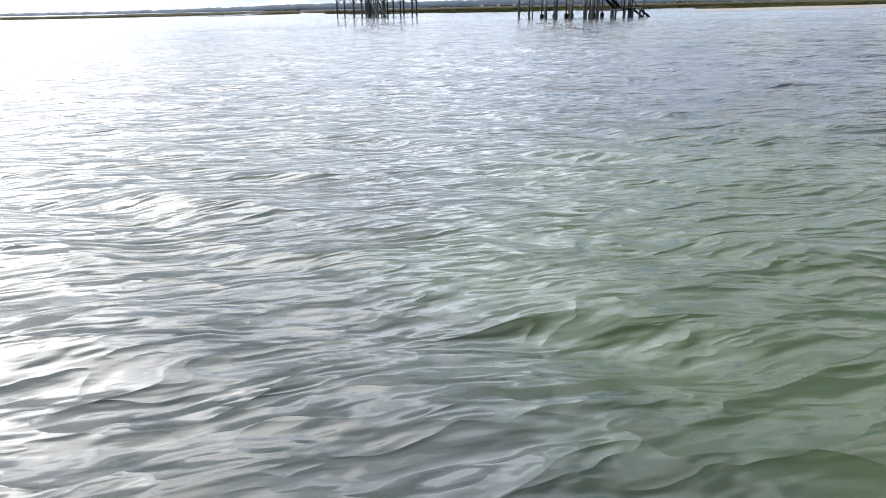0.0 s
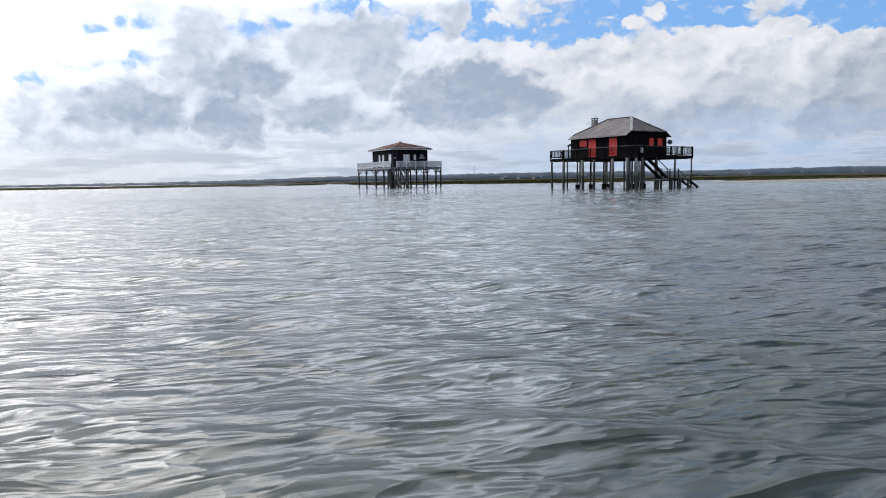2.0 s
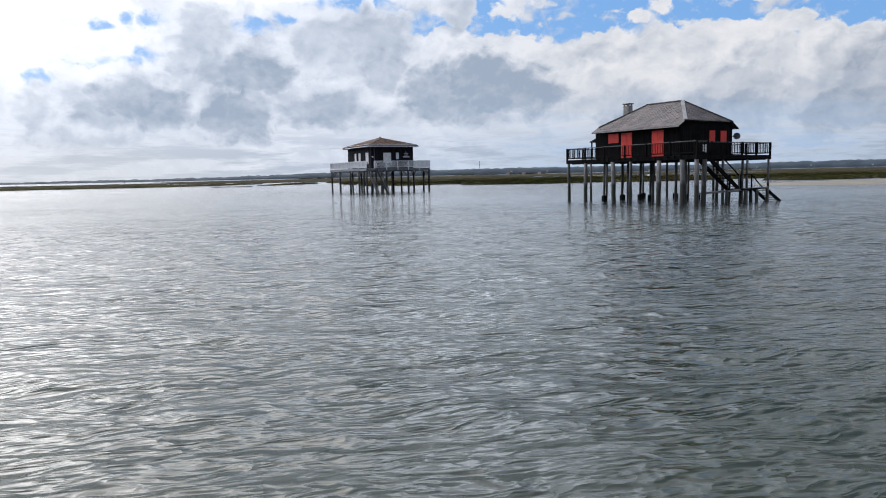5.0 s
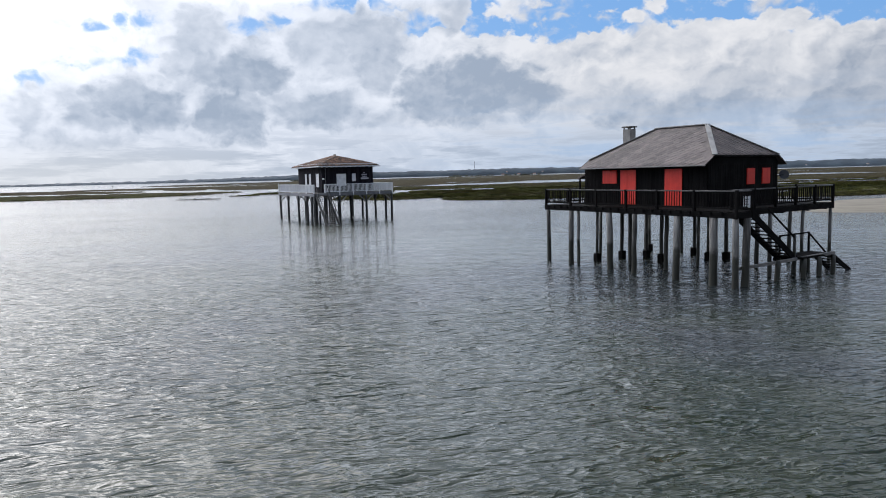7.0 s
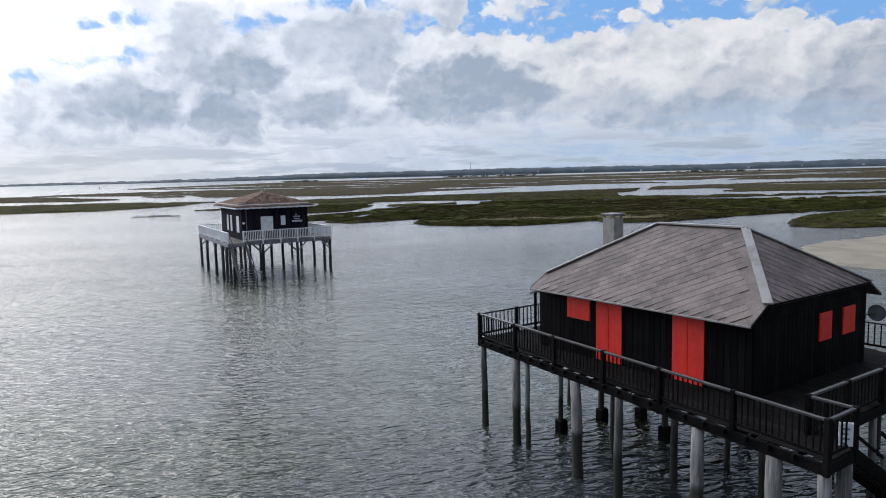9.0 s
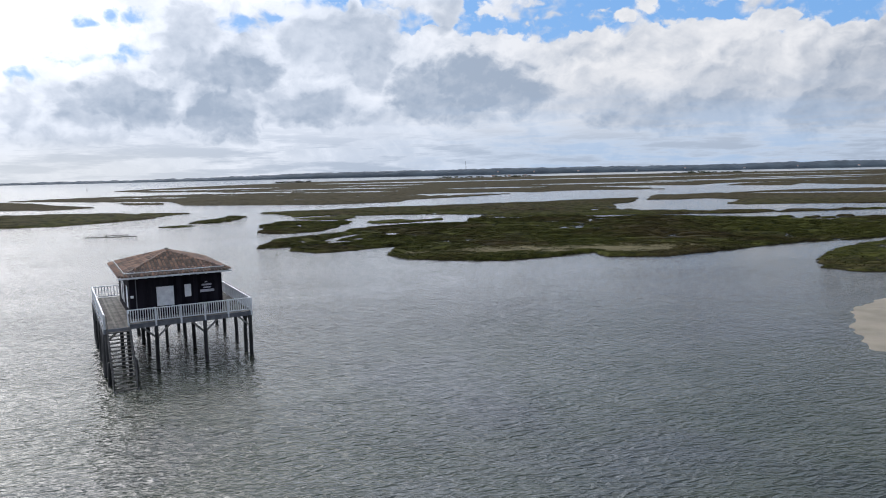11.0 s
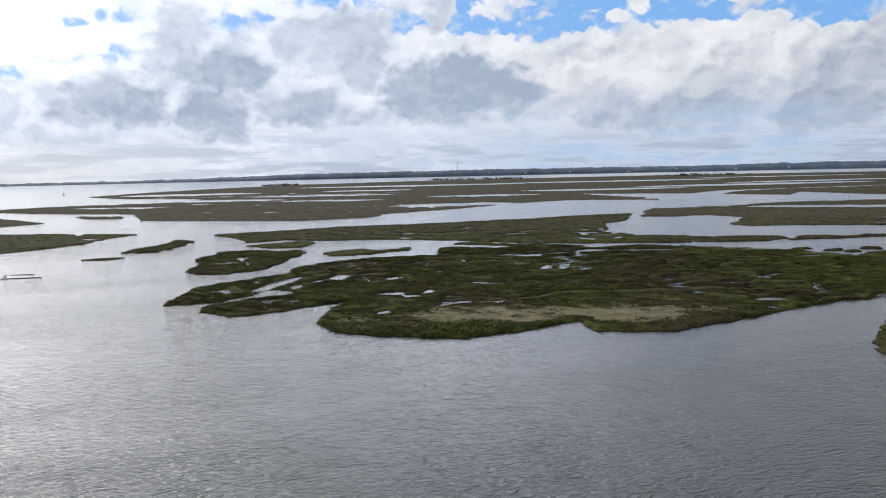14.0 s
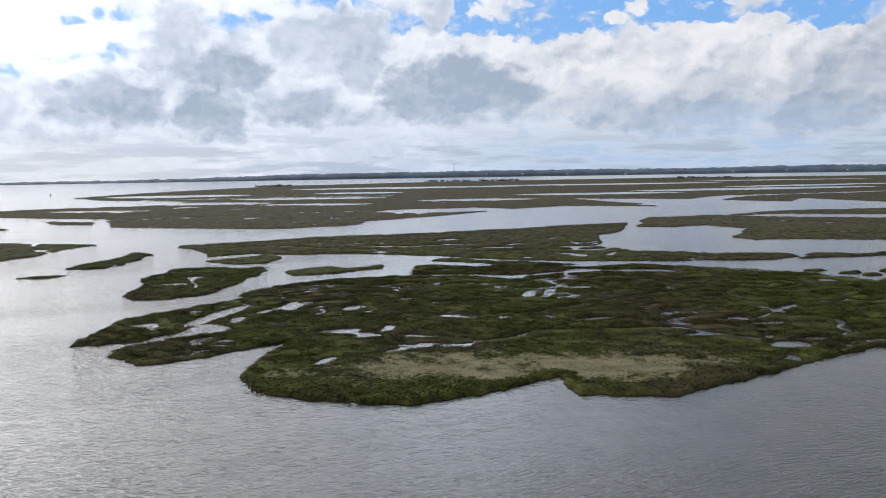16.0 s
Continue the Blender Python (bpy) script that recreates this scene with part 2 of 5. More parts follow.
def mottled(dark, light, scale=3.0, stretch=(1, 1, 1), rough=0.75, relief=0.3, fine_scale=30.0, spread=0.25):
    """Two scales of colour, a little relief, and a lighter or darker shade for each piece."""
    def build(t, b):
        p = t.vec("MULTIPLY", world_pos(t), stretch)
        big = t.noise(p, scale, 5.0, 0.6)
        small = t.noise(p, fine_scale, 3.0, 0.6)
        rnd = t.add("ShaderNodeObjectInfo").outputs["Random"]
        f = t.math("ADD", t.math("MULTIPLY", big, 0.75), t.math("MULTIPLY", small, 0.25))
        f = t.math("ADD", f, t.math("MULTIPLY", t.math("SUBTRACT", rnd, 0.5), spread))
        t.put(b.inputs["Base Color"], t.mix(t.ramp(f, 0.3, 0.7), dark, light))
        t.put(b.inputs["Roughness"], t.ramp(small, 0.2, 0.8, rough - 0.1, min(1.0, rough + 0.1)))
        b.inputs["Specular IOR Level"].default_value = 0.06 if light[1] < 0.035 else 0.4
        bump(t, b, small, relief, 0.01)
    return build


def pile_wood(t, b):
    """Weathered timber, wet and weedy as far up as the tide stands."""
    pos = world_pos(t)
    grain = t.noise(t.vec("MULTIPLY", pos, (14, 14, 1.2)), 1.0, 5.0, 0.6)
    blot = t.noise(pos, 2.2, 4.0, 0.6)
    rnd = t.add("ShaderNodeObjectInfo").outputs["Random"]
    dry = t.mix(t.ramp(t.math("ADD", t.math("MULTIPLY", grain, 0.7), t.math("MULTIPLY", rnd, 0.3)), 0.3, 0.75), (0.040, 0.037, 0.034), (0.24, 0.23, 0.22))
    z = t.add("ShaderNodeSeparateXYZ", {0: pos}).outputs[2]
    tide = t.ramp(t.math("ADD", z, t.math("MULTIPLY", blot, 1.1)), 2.25, 1.85)
    t.put(b.inputs["Base Color"], t.mix(tide, dry, t.mix(grain, (0.008, 0.009, 0.007), (0.03, 0.03, 0.02))))
    t.put(b.inputs["Roughness"], t.ramp(tide, 0, 1, 0.85, 0.45))
    bump(t, b, grain, 0.6, 0.02)


def tarred(t, b):
    """Tarred boards with upright streaks."""
    pos = world_pos(t)
    streak = t.noise(t.vec("MULTIPLY", pos, (9, 9, 0.7)), 1.0, 5.0, 0.6)
    worn = t.noise(pos, 1.3, 5.0, 0.65)
    rnd = t.add("ShaderNodeObjectInfo").outputs["Random"]
    f = t.math("ADD", t.math("MULTIPLY", streak, 0.6), t.math("ADD", t.math("MULTIPLY", worn, 0.3), t.math("MULTIPLY", rnd, 0.2)))
    t.put(b.inputs["Base Color"], t.mix(t.ramp(f, 0.42, 0.85), (0.002, 0.002, 0.0024), (0.009, 0.0085, 0.0085)))
    t.put(b.inputs["Roughness"], t.ramp(worn, 0.3, 0.7, 0.6, 0.85))
    b.inputs["Specular IOR Level"].default_value = 0.07
    bump(t, b, streak, 0.5, 0.015)


def red_paint(t, b):
    pos = world_pos(t)
    streak = t.noise(t.vec("MULTIPLY", pos, (10, 10, 0.8)), 1.0, 5.0, 0.6)
    worn = t.noise(pos, 2.5, 6.0, 0.7)
    f = t.math("ADD", t.math("MULTIPLY", streak, 0.5), t.math("MULTIPLY", worn, 0.5))
    t.put(b.inputs["Base Color"], t.mix(t.ramp(f, 0.3, 0.7), (0.50, 0.014, 0.008), (0.70, 0.032, 0.015)))
    b.inputs["Roughness"].default_value = 0.5
    bump(t, b, streak, 0.25, 0.01)


def slate(t, b):
    pos = world_pos(t)
    blot = t.noise(pos, 1.1, 6.0, 0.65)
    small = t.noise(pos, 14.0, 4.0, 0.65)
    rnd = t.add("ShaderNodeObjectInfo").outputs["Random"]
    isl = t.add("ShaderNodeNewGeometry").outputs["Random Per Island"]
    f = t.math("ADD", t.math("MULTIPLY", blot, 0.55), t.math("MULTIPLY", small, 0.3))
    f = t.math("ADD", f, t.math("MULTIPLY", t.math("ADD", rnd, isl), 0.10))
    col = t.mix(t.ramp(f, 0.35, 0.75), (0.040, 0.030, 0.027), (0.152, 0.116, 0.106))
    moss = t.ramp(t.noise(pos, 2.6, 5.0, 0.7), 0.58, 0.72)
    t.put(b.inputs["Base Color"], t.mix(t.math("MULTIPLY", moss, 0.6), col, (0.055, 0.050, 0.036)))
    b.inputs["Roughness"].default_value = 0.72
    bump(t, b, small, 0.4, 0.01)


def pantile(t, b):
    pos = world_pos(t)
    blot = t.noise(pos, 0.9, 6.0, 0.65)
    small = t.noise(pos, 9.0, 4.0, 0.65)
    rnd = t.add("ShaderNodeObjectInfo").outputs["Random"]
    isl = t.add("ShaderNodeNewGeometry").outputs["Random Per Island"]
    f = t.math("ADD", t.math("MULTIPLY", blot, 0.5), t.math("MULTIPLY", small, 0.2))
    f = t.math("ADD", f, t.math("MULTIPLY", t.math("FRACT", t.math("ADD", rnd, isl)), 0.3))
    col = t.mix(t.ramp(f, 0.3, 0.72), (0.055, 0.038, 0.030), (0.27, 0.150, 0.098))
    moss = t.ramp(t.noise(pos, 1.7, 6.0, 0.7), 0.52, 0.66)
    t.put(b.inputs["Base Color"], t.mix(t.math("MULTIPLY", moss, 0.75), col, (0.085, 0.072, 0.055)))
    b.inputs["Roughness"].default_value = 0.85
    bump(t, b, small, 0.4, 0.01)


def sea(t, b):
    """Shallow, wind-ruffled bay water: drawn-out ripples at four sizes, that lie down in the lee of the marsh."""
    pos = world_pos(t)
    s = t.add("ShaderNodeSeparateXYZ", {0: pos})
    turn = t.add("ShaderNodeVectorRotate", {"Vector": pos})
    turn.rotation_type = "Z_AXIS"
    turn.inputs["Angle"].default_value = radians(-14)
    run = turn.outputs[0]
    long = t.vec("MULTIPLY", run, (0.45, 1.0, 0.0))
    a = t.noise(long, 0.75, 3.0, 0.5, 0.3)
    c = t.noise(long, 1.7, 2.0, 0.45, 0.25)
    c2 = t.noise(t.vec("ADD", long, (31.0, 17.0, 0.0)), 3.6, 2.0, 0.5, 0.3)
    d = t.noise(long, 9.0, 2.0, 0.5, 0.2)
    e = t.noise(t.vec("MULTIPLY", run, (0.6, 1.8, 0.0)), 0.016, 4.0, 0.6)
    lee = t.math("MULTIPLY", t.ramp(s.outputs[1], 55.0, 110.0), t.ramp(s.outputs[0], -32.0, 10.0, 0.25, 0.72))
    calm = t.math("MULTIPLY", t.ramp(e, 0.40, 0.60, 0.70, 1.1), t.math("SUBTRACT", 1.0, lee))

    def crest(n):
        return t.math("SUBTRACT", 1.0, t.math("ABSOLUTE", t.math("SUBTRACT", t.math("MULTIPLY", n, 2.0), 1.0)))
    h = t.math("ADD", t.math("MULTIPLY", a, 0.13), t.math("MULTIPLY", crest(c), 0.23))
    h = t.math("ADD", h, t.math("ADD", t.math("MULTIPLY", crest(c2), 0.10), t.math("MULTIPLY", d, 0.020)))
    h = t.math("MULTIPLY", h, t.math("MULTIPLY", calm, t.ramp(s.outputs[1], -70.0, -30.0, 0.62, 0.80)))
    # the bump is tilted towards the camera so far water mirrors higher, brighter sky
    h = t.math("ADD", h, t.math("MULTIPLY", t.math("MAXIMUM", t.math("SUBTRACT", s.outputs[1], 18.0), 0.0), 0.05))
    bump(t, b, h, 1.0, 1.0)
    bed = t.noise(pos, 0.22, 5.0, 0.6)
    weed = t.noise(pos, 0.045, 5.0, 0.6)
    col = t.mix(t.ramp(bed, 0.35, 0.68), (0.011, 0.018, 0.008), (0.029, 0.035, 0.022))
    col = t.mix(t.ramp(weed, 0.46, 0.62), col, (0.024, 0.028, 0.029))
    # eelgrass on the shallow bed
    meadow = t.vec("LENGTH", t.vec("MULTIPLY", t.vec("SUBTRACT", pos, (-6.5, -88.0, 0.0)), (0.26, 0.20, 0.0)), out=1)
    meadow = t.ramp(t.math("ADD", meadow, t.math("MULTIPLY", t.math("SUBTRACT", bed, 0.5), 1.8)), 1.1, 0.5)
    col = t.mix(meadow, col, (0.032, 0.046, 0.014))
    # towards the islands the sandy bed shows through
    shoal = t.math("MULTIPLY", t.ramp(s.outputs[1], 15.0, 80.0), t.ramp(bed, 0.3, 0.7, 0.7, 1.0))
    t.put(b.inputs["Base Color"], t.mix(shoal, col, (0.056, 0.053, 0.046)))
    t.put(b.inputs["Roughness"], t.ramp(s.outputs[1], -72.0, -25.0, 0.17, 0.09))
    b.inputs["IOR"].default_value = 1.333


def marsh(t, b):
    pos = world_pos(t)
    mark = t.add("ShaderNodeAttribute")
    mark.attribute_name = "bare"
    sand = mark.outputs["Fac"]
    big = t.noise(t.vec("MULTIPLY", pos, (0.6, 0.45, 1.0)), 0.05, 5.0, 0.6)
    mid = t.noise(pos, 0.35, 6.0, 0.7)
    small = t.noise(pos, 2.4, 5.0, 0.7)
    f = t.math("ADD", t.math("MULTIPLY", mid, 0.62), t.math("MULTIPLY", small, 0.38))
    green = t.mix(t.ramp(f, 0.35, 0.68), (0.006, 0.007, 0.002), (0.058, 0.061, 0.013))
    brown = t.mix(t.ramp(f, 0.35, 0.68), (0.009, 0.007, 0.003), (0.055, 0.044, 0.020))
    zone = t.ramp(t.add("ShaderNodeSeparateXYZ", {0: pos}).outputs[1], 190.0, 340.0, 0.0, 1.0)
    # browner plants far off, lightened as well: haze put into the colour
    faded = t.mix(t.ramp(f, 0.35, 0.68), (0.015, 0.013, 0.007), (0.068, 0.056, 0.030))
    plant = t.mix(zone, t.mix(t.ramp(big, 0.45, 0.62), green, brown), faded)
    bare = t.mix(t.ramp(f, 0.3, 0.7), (0.042, 0.038, 0.016), (0.140, 0.120, 0.070))
    mask = t.ramp(t.math("ADD", sand, t.math("MULTIPLY", t.math("SUBTRACT", f, 0.5), 2.4)), 0.40, 0.66)
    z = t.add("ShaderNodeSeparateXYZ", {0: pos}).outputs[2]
    # dark mud low down; also puts the shade of furrows and banks into colour
    mud_shade = t.ramp(t.math("ADD", z, t.math("MULTIPLY", small, 0.12)), 0.24, 0.08)
    t.put(b.inputs["Base Color"], t.mix(t.math("MULTIPLY", mud_shade, t.math("SUBTRACT", 1.0, mask)), t.mix(mask, plant, bare), (0.013, 0.011, 0.008)))
    b.inputs["Roughness"].default_value = 0.95
    b.inputs["Specular IOR Level"].default_value = 0.03
    bump(t, b, f, 0.5, 0.2)


def blades(t, b):
    pos = world_pos(t)
    isl = t.add("ShaderNodeNewGeometry").outputs["Random Per Island"]
    big = t.noise(t.vec("MULTIPLY", pos, (0.6, 0.45, 1.0)), 0.05, 5.0, 0.6)
    mid = t.noise(pos, 0.45, 4.0, 0.6)
    f = t.math("ADD", t.math("MULTIPLY", t.ramp(mid, 0.3, 0.7), 0.85), t.math("MULTIPLY", isl, 0.15))
    g = t.mix(f, (0.010, 0.012, 0.003), (0.060, 0.062, 0.013))
    w = t.mix(f, (0.014, 0.012, 0.004), (0.062, 0.050, 0.018))
    t.put(b.inputs["Base Color"], t.mix(t.ramp(big, 0.45, 0.62), g, w))
    b.inputs["Roughness"].default_value = 0.85
    b.inputs["Specular IOR Level"].default_value = 0.03


M = {
    "pile": material("weathered_pile_timber", pile_wood),
    "tar": material("tarred_board", tarred),
    "blackwood": material("black_stained_timber", mottled((0.002, 0.002, 0.0025), (0.009, 0.0085, 0.0085), 2.0, (1, 1, 1), 0.75, 0.3)),
    "deck": material("grey_deck_board", mottled((0.05, 0.045, 0.04), (0.17, 0.155, 0.135), 1.5, (1, 1, 1), 0.85, 0.3)),
    "darkdeck": material("dark_deck_board", mottled((0.003, 0.0028, 0.0028), (0.013, 0.0115, 0.011), 1.5, (1, 1, 1), 0.85, 0.3)),
    # clay bed darkened, so the troughs between tiles carry painted shade
    "undertile": material("shade_painted_clay_bed", mottled((0.035, 0.024, 0.018), (0.075, 0.05, 0.038), 1.5)),
    "red": material("red_paint", red_paint),
    "slate": material("fibre_slate", slate),
    "zinc": material("pale_zinc", mottled((0.12, 0.115, 0.11), (0.24, 0.23, 0.22), 2.0, (1, 1, 1), 0.65, 0.15)),
    "chimney": material("rendered_chimney", mottled((0.13, 0.125, 0.12), (0.26, 0.25, 0.24), 3.0, (1, 1, 1), 0.9, 0.4)),
    "white": material("white_paint", mottled((0.58, 0.59, 0.62), (0.80, 0.81, 0.83), 3.0, (1, 1, 1), 0.5, 0.15, 30, 0.15)),
    "greypaint": material("grey_painted_timber", mottled((0.10, 0.105, 0.12), (0.21, 0.215, 0.235), 2.0, (1, 1, 1), 0.7, 0.2)),
    "wall2": material("dark_brown_board", mottled((0.006, 0.0055, 0.009), (0.020, 0.018, 0.025), 1.5, (1, 1, 0.2), 0.7, 0.3)),
    "pantile": material("clay_pantile", pantile),
    "mark": material("faded_lettering", mottled((0.30, 0.30, 0.34), (0.45, 0.45, 0.5), 4.0)),
    "dark": material("dark_metal", mottled((0.02, 0.02, 0.022), (0.05, 0.05, 0.052), 4.0, (1, 1, 1), 0.5, 0.1)),
    # darker timber for the tiled hut's stilts, stringers and stair rails
    "darkpile": material("dark_pile_timber", mottled((0.010, 0.010, 0.011), (0.050, 0.049, 0.050), 3.0, (1, 1, 0.3), 0.7, 0.4)),
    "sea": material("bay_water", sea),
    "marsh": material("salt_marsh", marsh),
    "blade": material("cord_grass", blades),
    "sand": material("wet_sand", mottled((0.10, 0.085, 0.060), (0.19, 0.163, 0.120), 0.25, (1, 1, 1), 0.8, 0.2, 3.0)),
    "bed": material("sea_bed", mottled((0.06, 0.06, 0.04), (0.14, 0.13, 0.09), 0.3)),
    # pine green turned blue-grey: the haze of distance is in the base colour
    "farwood": material("hazed_pine_wood", mottled((0.018, 0.030, 0.043), (0.048, 0.066, 0.083), 0.01, (1, 1, 1), 0.95, 0.0, 0.05)),
    "scrub": material("dark_scrub", mottled((0.010, 0.014, 0.008), (0.035, 0.040, 0.022), 0.2)),
    "farwall": material("distant_house_wall", mottled((0.30, 0.30, 0.31), (0.48, 0.47, 0.46), 0.3)),
    "farroof": material("distant_tile_roof", mottled((0.16, 0.09, 0.07), (0.28, 0.16, 0.12), 0.5)),
}

# ---- mesh helpers ----


def part(name, bm, mat, parent=None, label=""):
    """Links a bmesh as one mesh object, under a thing or a part."""
    me = bpy.data.meshes.new(name)
    bm.to_mesh(me)
    bm.free()
    return placed(name, me, mat, parent, label)


def placed(name, me, mat, parent=None, label="", at=None):
    """Links mesh data as an object of its own; alike pieces share the data."""
    if mat is not None and not me.materials:
        me.materials.append(mat)
    ob = new(name, me)
    ob.parent = parent
    if at is not None:
        ob.matrix_basis = at
    return tagged(ob, label)


def thing(name, at, label, category, group="", kind=""):
    ob = new(name)
    ob.matrix_basis = at
    return tagged(ob, label, category, group, kind)


def box(bm, lo, hi, turn=None):
    """An upright block from corner to corner, turned by a matrix."""
    pts = [Vector((x, y, z)) for z in (lo[2], hi[2]) for x, y in ((lo[0], lo[1]), (hi[0], lo[1]), (hi[0], hi[1]), (lo[0], hi[1]))]
    vs = [bm.verts.new(turn @ p if turn else p) for p in pts]
    for f in ((3, 2, 1, 0), (4, 5, 6, 7), (0, 1, 5, 4), (1, 2, 6, 5), (2, 3, 7, 6), (3, 0, 4, 7)):
        bm.faces.new([vs[i] for i in f])
    return bm


def block(lo, hi, bevel=0.0, turn=None):
    bm = box(bmesh.new(), lo, hi, turn)
    if bevel:
        bmesh.ops.bevel(bm, geom=list(bm.edges), offset=bevel, segments=1, affect="EDGES", profile=0.5)
    return bm


def beam(a, b, w, h, bevel=0.008, up=(0, 0, 1)):
    """A squared timber from a to b, w wide and h high."""
    a, b = Vector(a), Vector(b)
    y = (b - a).normalized()
    x = y.cross(Vector(up)).normalized()
    z = x.cross(y)
    m = Matrix((x, y, z)).transposed().to_4x4()
    m.translation = a
    return block((-w / 2, 0, -h / 2), (w / 2, (b - a).length, h / 2), bevel, m)


def post_mesh(r, h, seed, sides=10):
    """A round, slightly crooked and tapered pile."""
    rng = random.Random(seed)
    bm = bmesh.new()
    rings = []
    lean = Vector((rng.uniform(-0.05, 0.05), rng.uniform(-0.05, 0.05), 0))
    for k in range(6):
        f = k / 5
        c = lean * (1 - f) * 1.3 + Vector((rng.uniform(-0.015, 0.015), rng.uniform(-0.015, 0.015), 0))
        rad = r * (1.06 - 0.12 * f)
        ring = []
        for i in range(sides):
            a = 2 * math.pi * i / sides
            q = rad * rng.uniform(0.93, 1.07)
            ring.append(bm.verts.new((c.x + q * math.cos(a), c.y + q * math.sin(a), -1.0 + (h + 1.0) * f)))
        rings.append(ring)
    for lo, hi in zip(rings, rings[1:]):
        for i in range(sides):
            bm.faces.new((lo[i], lo[(i + 1) % sides], hi[(i + 1) % sides], hi[i]))
    bm.faces.new(list(reversed(rings[0])))
    bm.faces.new(rings[-1])
    for f in bm.faces:
        f.smooth = len(f.verts) == 4
    return bm

# ---- the bay: water, bed, salt marsh, far shore ----


def spread(*stretches):
    """Lines of a grid: (from, to, step) stretches, then widening out to the horizon."""
    xs = np.concatenate([np.arange(a, b, s) for a, b, s in stretches] + [[stretches[-1][1]]])
    out = 1.13 ** np.arange(1, 64)
    out = np.cumsum(out)
    out = out[out < 4700 * 1.0]
    lo = xs[0] - out * (xs[1] - xs[0])
    hi = xs[-1] + out * (xs[-1] - xs[-2])
    return np.unique(np.concatenate([lo[lo > -4900], xs, hi[hi < 4900], [-4950, 4950]]))


def sheet(name, xs, ys, zs, mat, keep=None, attribute=None, smooth=True):
    """A mesh from a grid of heights; keep: which cells stay."""
    ny, nx = zs.shape
    idx = np.arange(nx * ny).reshape(ny, nx)
    quads = np.stack([idx[:-1, :-1], idx[:-1, 1:], idx[1:, 1:], idx[1:, :-1]], -1)
    quads = quads[keep] if keep is not None else quads.reshape(-1, 4)
    used, inv = np.unique(quads, return_inverse=True)
    co = np.stack([xs.ravel(), ys.ravel(), zs.ravel()], -1)[used]
    faces = inv.reshape(-1, 4)
    me = bpy.data.meshes.new(name)
    me.vertices.add(len(co))
    me.vertices.foreach_set("co", co.astype(np.float32).ravel())
    me.loops.add(faces.size)
    me.loops.foreach_set("vertex_index", faces.astype(np.int32).ravel())
    me.polygons.add(len(faces))
    me.polygons.foreach_set("loop_start", np.arange(0, faces.size, 4, dtype=np.int32))
    me.update(calc_edges=True)
    if smooth:
        me.polygons.foreach_set("use_smooth", np.ones(len(faces), bool))
    if attribute is not None:
        at = me.attributes.new("bare", "FLOAT", "POINT")
        at.data.foreach_set("value", attribute.ravel()[used].astype(np.float32))
    me.validate()
    me.materials.append(mat)
    return new(name, me)


def swell(x, y, step):
    """Short, steep wind waves from many directions round one; only those that the grid's step can carry."""
    rng = np.random.RandomState(7)
    z = np.zeros_like(x)
    for k in range(44):
        length = 0.30 * 1.052 ** k
        d = radians(76) + rng.normal(0, 0.42)
        ph = rng.uniform(0, 2 * np.pi)
        amp = 0.0040 * length * rng.uniform(0.6, 1.3) * (1.0 if length < 1.5 else 0.75)
        th = 2 * np.pi * (x * np.cos(d) + y * np.sin(d)) / length + ph + 1.1 * np.sin(0.9 * x / length + 0.3 * y + k) + 0.8 * np.sin(0.41 * y - 0.33 * x + 2 * k)
        z += amp * np.clip(length / (2.2 * step) - 1.0, 0, 1) * (np.sin(th) + 0.30 * np.cos(2 * th))
    return z


gx = spread((-46, -24, 0.32), (-24, 8, 0.16), (8, 40, 0.32))
gy = spread((-96, -66, 0.13), (-66, -25, 0.26), (-25, 30, 0.5))
X, Y = np.meshgrid(gx, gy)
step = np.maximum(np.gradient(gx)[None, :], np.gradient(gy)[:, None])
calmer = np.interp(Y, [-70, -30, 0, 30], [1.0, 0.8, 0.4, 0.0]) * np.clip((45 - np.abs(X + 3)) / 25, 0, 1) * np.clip((125 - np.abs(Y + 10)) / 30, 0, 1)
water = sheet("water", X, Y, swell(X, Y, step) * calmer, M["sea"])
tagged(water, "grey-green shallow bay water ruffled by wind", "water", kind="structure")

bx, by = np.meshgrid(np.linspace(-4700, 4700, 24), np.linspace(-4700, 4700, 24))
bed = sheet("ground", bx, by, -2.2 + 0.3 * np.sin(bx * 0.003) * np.cos(by * 0.004), M["bed"])
tagged(bed, "muddy sand bed of the bay under the water", "sea bed", kind="structure")


# outlines of the islands in metres, traced through the camera's view
MAIN = [(-37, 127), (-29, 129), (-25, 137), (-21, 134), (-29, 126), (-29, 122), (-24, 118), (-18, 121), (-8, 129), (-10, 121), (-10, 113), (-6, 106), (1, 103),
        (9, 102), (19, 106), (25, 110), (27, 105), (35, 104), (44, 109), (54, 114), (66, 120), (80, 124), (100, 134), (150, 158), (220, 200), (200, 222), (150, 200), (113, 182),
        (97, 172), (88, 186), (66, 197), (44, 206), (29, 211), (14, 221), (8, 214), (5, 200), (4, 188), (-10, 184), (-20, 175), (-26, 166), (-23, 162), (-32, 154), (-39, 142)]
STRIP = [(-76, 262), (-45, 281), (-16, 292), (15, 301), (63, 327), (91, 337), (82, 303), (68, 284), (59, 246), (66, 230), (89, 221), (126, 217), (200, 225), (200, 200), (121, 206),
         (70, 209), (43, 211), (29, 214), (11, 225), (-1, 230), (-12, 235), (-31, 236), (-43, 240), (-55, 231)]
LOBE = [(-49, 167), (-53, 185), (-54, 193), (-52, 204), (-42, 206), (-29, 205), (-31, 186), (-35, 167), (-39, 161), (-45, 162)]
